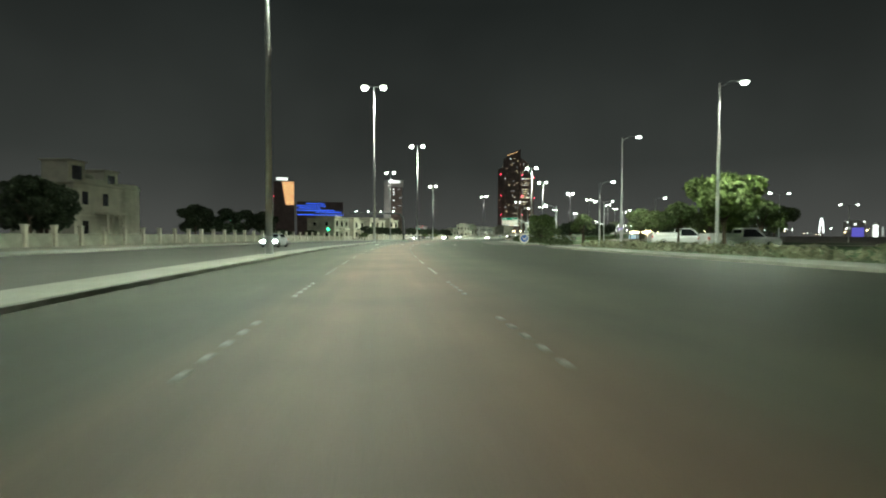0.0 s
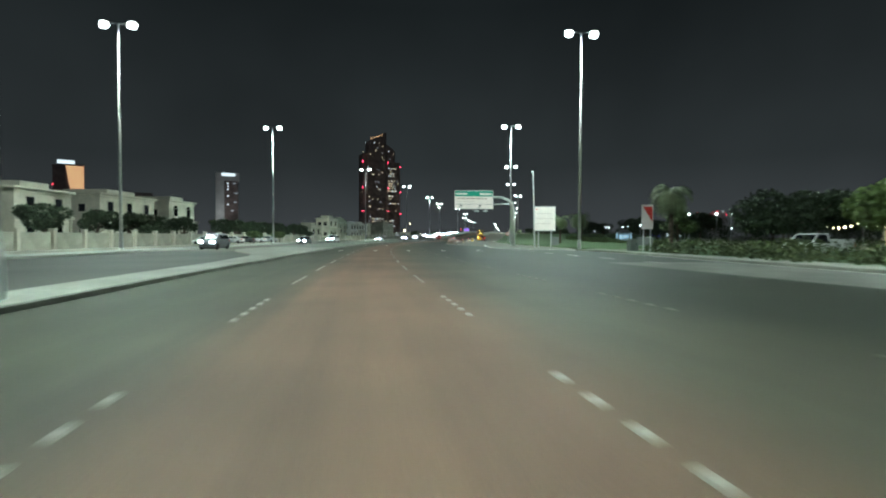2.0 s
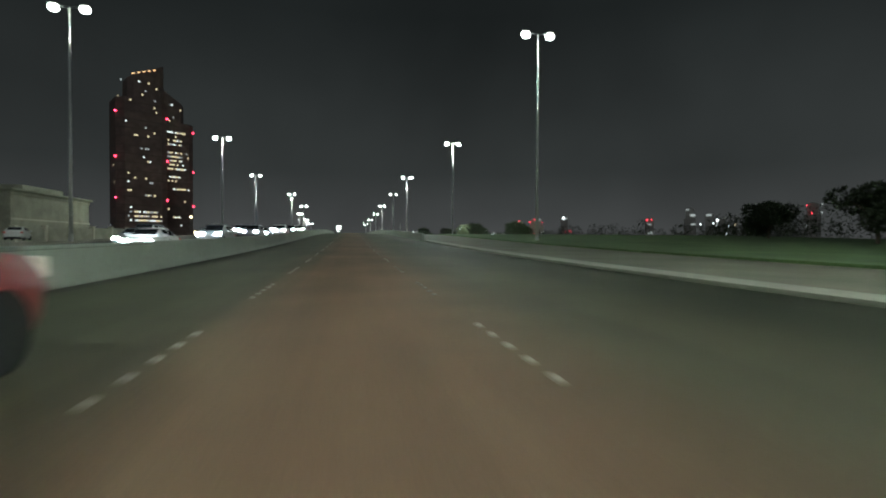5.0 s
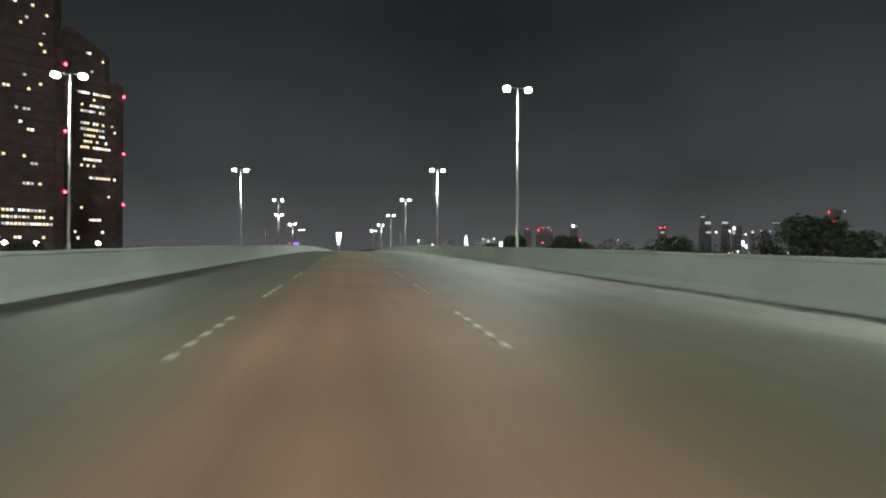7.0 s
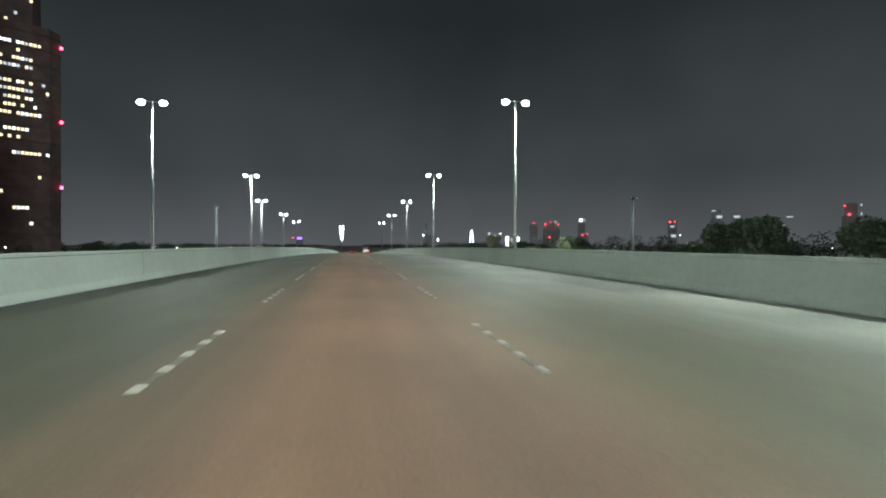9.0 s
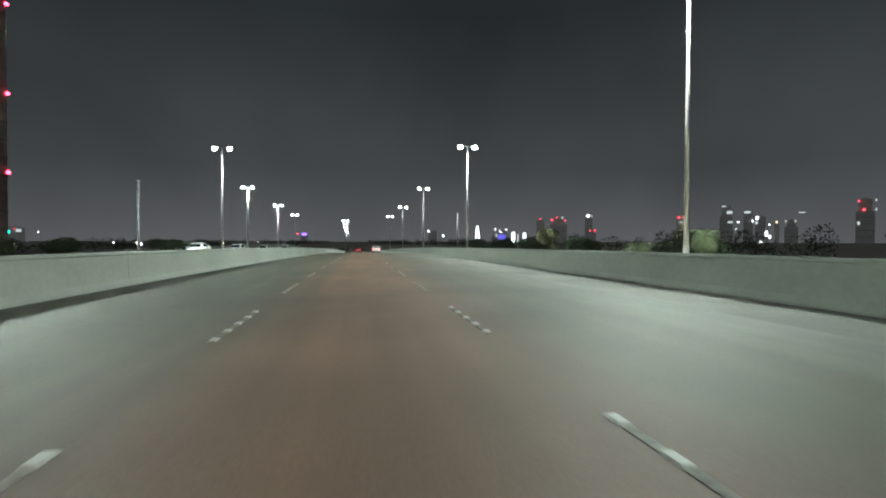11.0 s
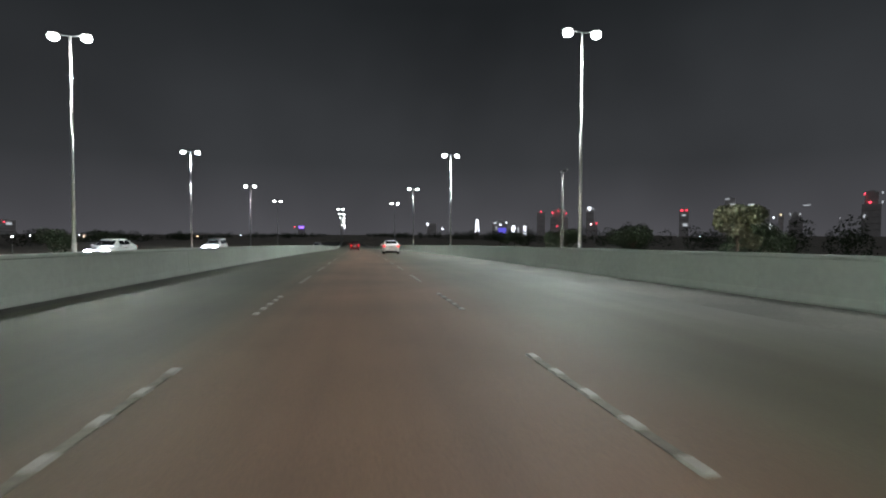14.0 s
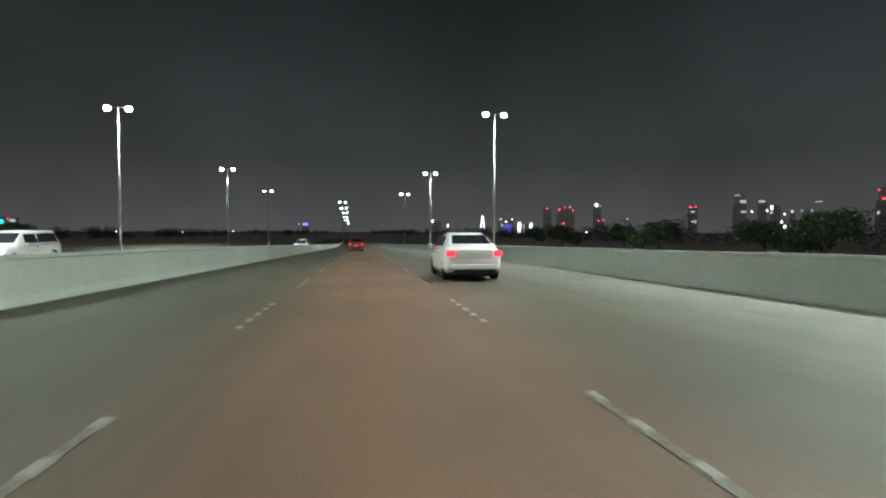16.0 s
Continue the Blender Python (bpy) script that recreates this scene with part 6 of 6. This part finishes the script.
bare_lamp(610.9, -26.6, 9.0, "grey unlit lamp post beyond the barrier wall")
bare_lamp(549, 25.0, 5.4, "short grey unlit lamp post beyond the parapet")
bare_lamp(650.2, 20.8, 8.6, "grey unlit lamp post beyond the parapet")


def post_lamp(label, bulb, h=4.2, r=0.17):
    t = thing("park_lamp", Matrix(), label, "park lamp", "small far lamps")
    part("post", tube([(0, 0, -0.2), (0, 0, h)], [0.07, 0.05], 6), GREY_STEEL, t)
    part("globe", moved(lathe([(0.05, 0), (r, r), (r * 0.9, r * 1.5), (0.05, r * 2)], 8), Matrix.Translation((0, 0, h))), bulb, t, "glowing globe", True)
    return t


rng = random.Random(17)
white_spots = [(rng.uniform(40, 330), rng.uniform(70, 230)) for _ in range(34)] + [(rng.uniform(470, 1000), rng.uniform(120, 400)) for _ in range(14)] + [(rng.uniform(520, 1050), -rng.uniform(60, 330)) for _ in range(26)]
stand(post_lamp("small far park lamp with a white globe", COOL_BULB), white_spots + [(250, 56), (262, 60), (274, 57), (283, 55), (300, 64), (318, 60), (226, 58), (214, 54)])
warm_spots = [(rng.uniform(30, 300), rng.uniform(60, 200)) for _ in range(26)] + [(rng.uniform(520, 1050), -rng.uniform(60, 300)) for _ in range(12)] + [(rng.uniform(560, 1000), rng.uniform(150, 420)) for _ in range(8)] + [(560, -60), (500, -92), (470, -80), (388, -60)]
stand(post_lamp("small far lamp with a warm globe", WARM_BULB, 3.6), warm_spots)
stand(post_lamp("slim column with a green glowing head", GREEN_BULB, 3.4, 0.45), [(166, -47)])
stand(post_lamp("white park lamp beside the lawn", COOL_BULB, 5.4, 0.2), [(212, 53), (210, 57), (209, 59)])
stand(post_lamp("tall far lamp with a warm glowing head beside the towers", WARM_BULB, 6.2, 0.9), [(650, -125), (665, -101), (656, -118)])
far_lights = [(790, -170), (960, -230), (760, 190), (880, 150)]
stand(arm_lamp(12.0, 1, "far street lamp on a lower road"), far_lights)
stand(post_lamp("small far lamp with a green glow", GREEN_BULB, 6.0, 0.3), [(205, -80), (620, -120), (150, -74)])


def festoon(s0, s1, e, z, label):
    """Strings of warm bulbs hung between posts before a low shop front."""
    t = thing("string_lights", place((s0 + s1) / 2, e, land(s0, e), 0, tilt=False), label, "string lights")
    half = (s1 - s0) / 2
    n = 5
    for k in range(n + 1):
        part("post", tube([(0, -half + 2 * half * k / n, -0.2), (0, -half + 2 * half * k / n, z)], 0.05, 6), GREY_STEEL, t)
    bulb = mesh_of("bulb", lathe([(0.03, -0.14), (0.14, 0.0), (0.03, 0.14)], 6), WARM_BULB)
    for k in range(n):
        a = -half + 2 * half * k / n
        pts = [(0, a + 2 * half / n * i / 8, z - 0.7 * math.sin(math.pi * i / 8)) for i in range(9)]
        part("cable", tube(pts, 0.015, 4), TRIM, t)
        for p in pts[:-1]:
            piece("bulb", bulb, t, pose(p[0] * K, p[1] * K, (p[2] - 0.15) * K))
    return t


festoon(153, 186, 60, 3.6, "warm festoon bulbs strung before low shops")
festoon(150, 180, 64, 3.0, "warm festoon bulbs strung before low shops")


def kiosk(s, e, w, d, h, label, glow, turn=0):
    t = thing("shop", place(s, e, land(s, e), turn, tilt=False), label, "shop")
    part("wall", box(-w / 2, -d / 2, -0.2, w / 2, d / 2, h, 0.05), PALE_WALL, t)
    part("roof", box(-w / 2 - 0.4, -d / 2 - 0.4, h, w / 2 + 0.4, d / 2 + 0.4, h + 0.3, 0.05), GREY_STEEL, t)
    n = int(d / 3)
    for k in range(n):
        y = -d / 2 + (k + 0.5) * d / n
        part("lit_window", box(-w / 2 - 0.06, y - d / n * 0.36, 0.4, -w / 2 + 0.02, y + d / n * 0.36, h * 0.75), glow, t, "bright shop window")
    part("lit_window", box(-w * 0.4, -d / 2 - 0.06, 0.5, w * 0.4, -d / 2 + 0.02, h * 0.72), glow, t, "bright shop window")
    return t


kiosk(166, 68, 6, 30, 3.2, "low shop row with warm lit windows", LIT_SHOP)


def pavilion(s, e, r, h, label):
    """A small eight-sided garden pavilion with lit posts under a dark tented roof."""
    t = thing("pavilion", place(s, e, land(s, e), 0, tilt=False), label, "pavilion")
    part("base", lathe([(0.02, -0.2), (r * 1.08, -0.2), (r * 1.08, 0.18), (0.02, 0.18)], 8), PALE_WALL, t)
    part("roof", lathe([(r * 1.2, h), (r * 1.15, h + 0.18), (r * 0.5, h + 0.8), (0.1, h + 1.3), (0.02, h + 1.6)], 8), GREY_STEEL, t, "dark tented roof")
    for k in range(8):
        a = 2 * math.pi * (k + 0.5) / 8
        part("post", tube([(r * math.cos(a), r * math.sin(a), 0.18), (r * math.cos(a), r * math.sin(a), h)], 0.09, 6), LIT_BLUISH, t, "bluish-white lit post")
    part("lit_screen", lathe([(r * 0.5, 0.2), (r * 0.5, h * 0.8)], 8), LIT_BLUISH, t, "dim bluish lit screen")
    return t


LIT_BLUISH = material("lit_bluish", (0.6, 0.75, 0.95), 0.5, glow=0.7, second=(0.6, 0.82, 1.0))
pavilion(291, 61, 2.3, 2.7, "small park pavilion with bluish lit posts")
stand(post_lamp("tall sodium lamp at the foot of the tower", WARM_BULB, 11.0, 0.4), [(535, -65)])
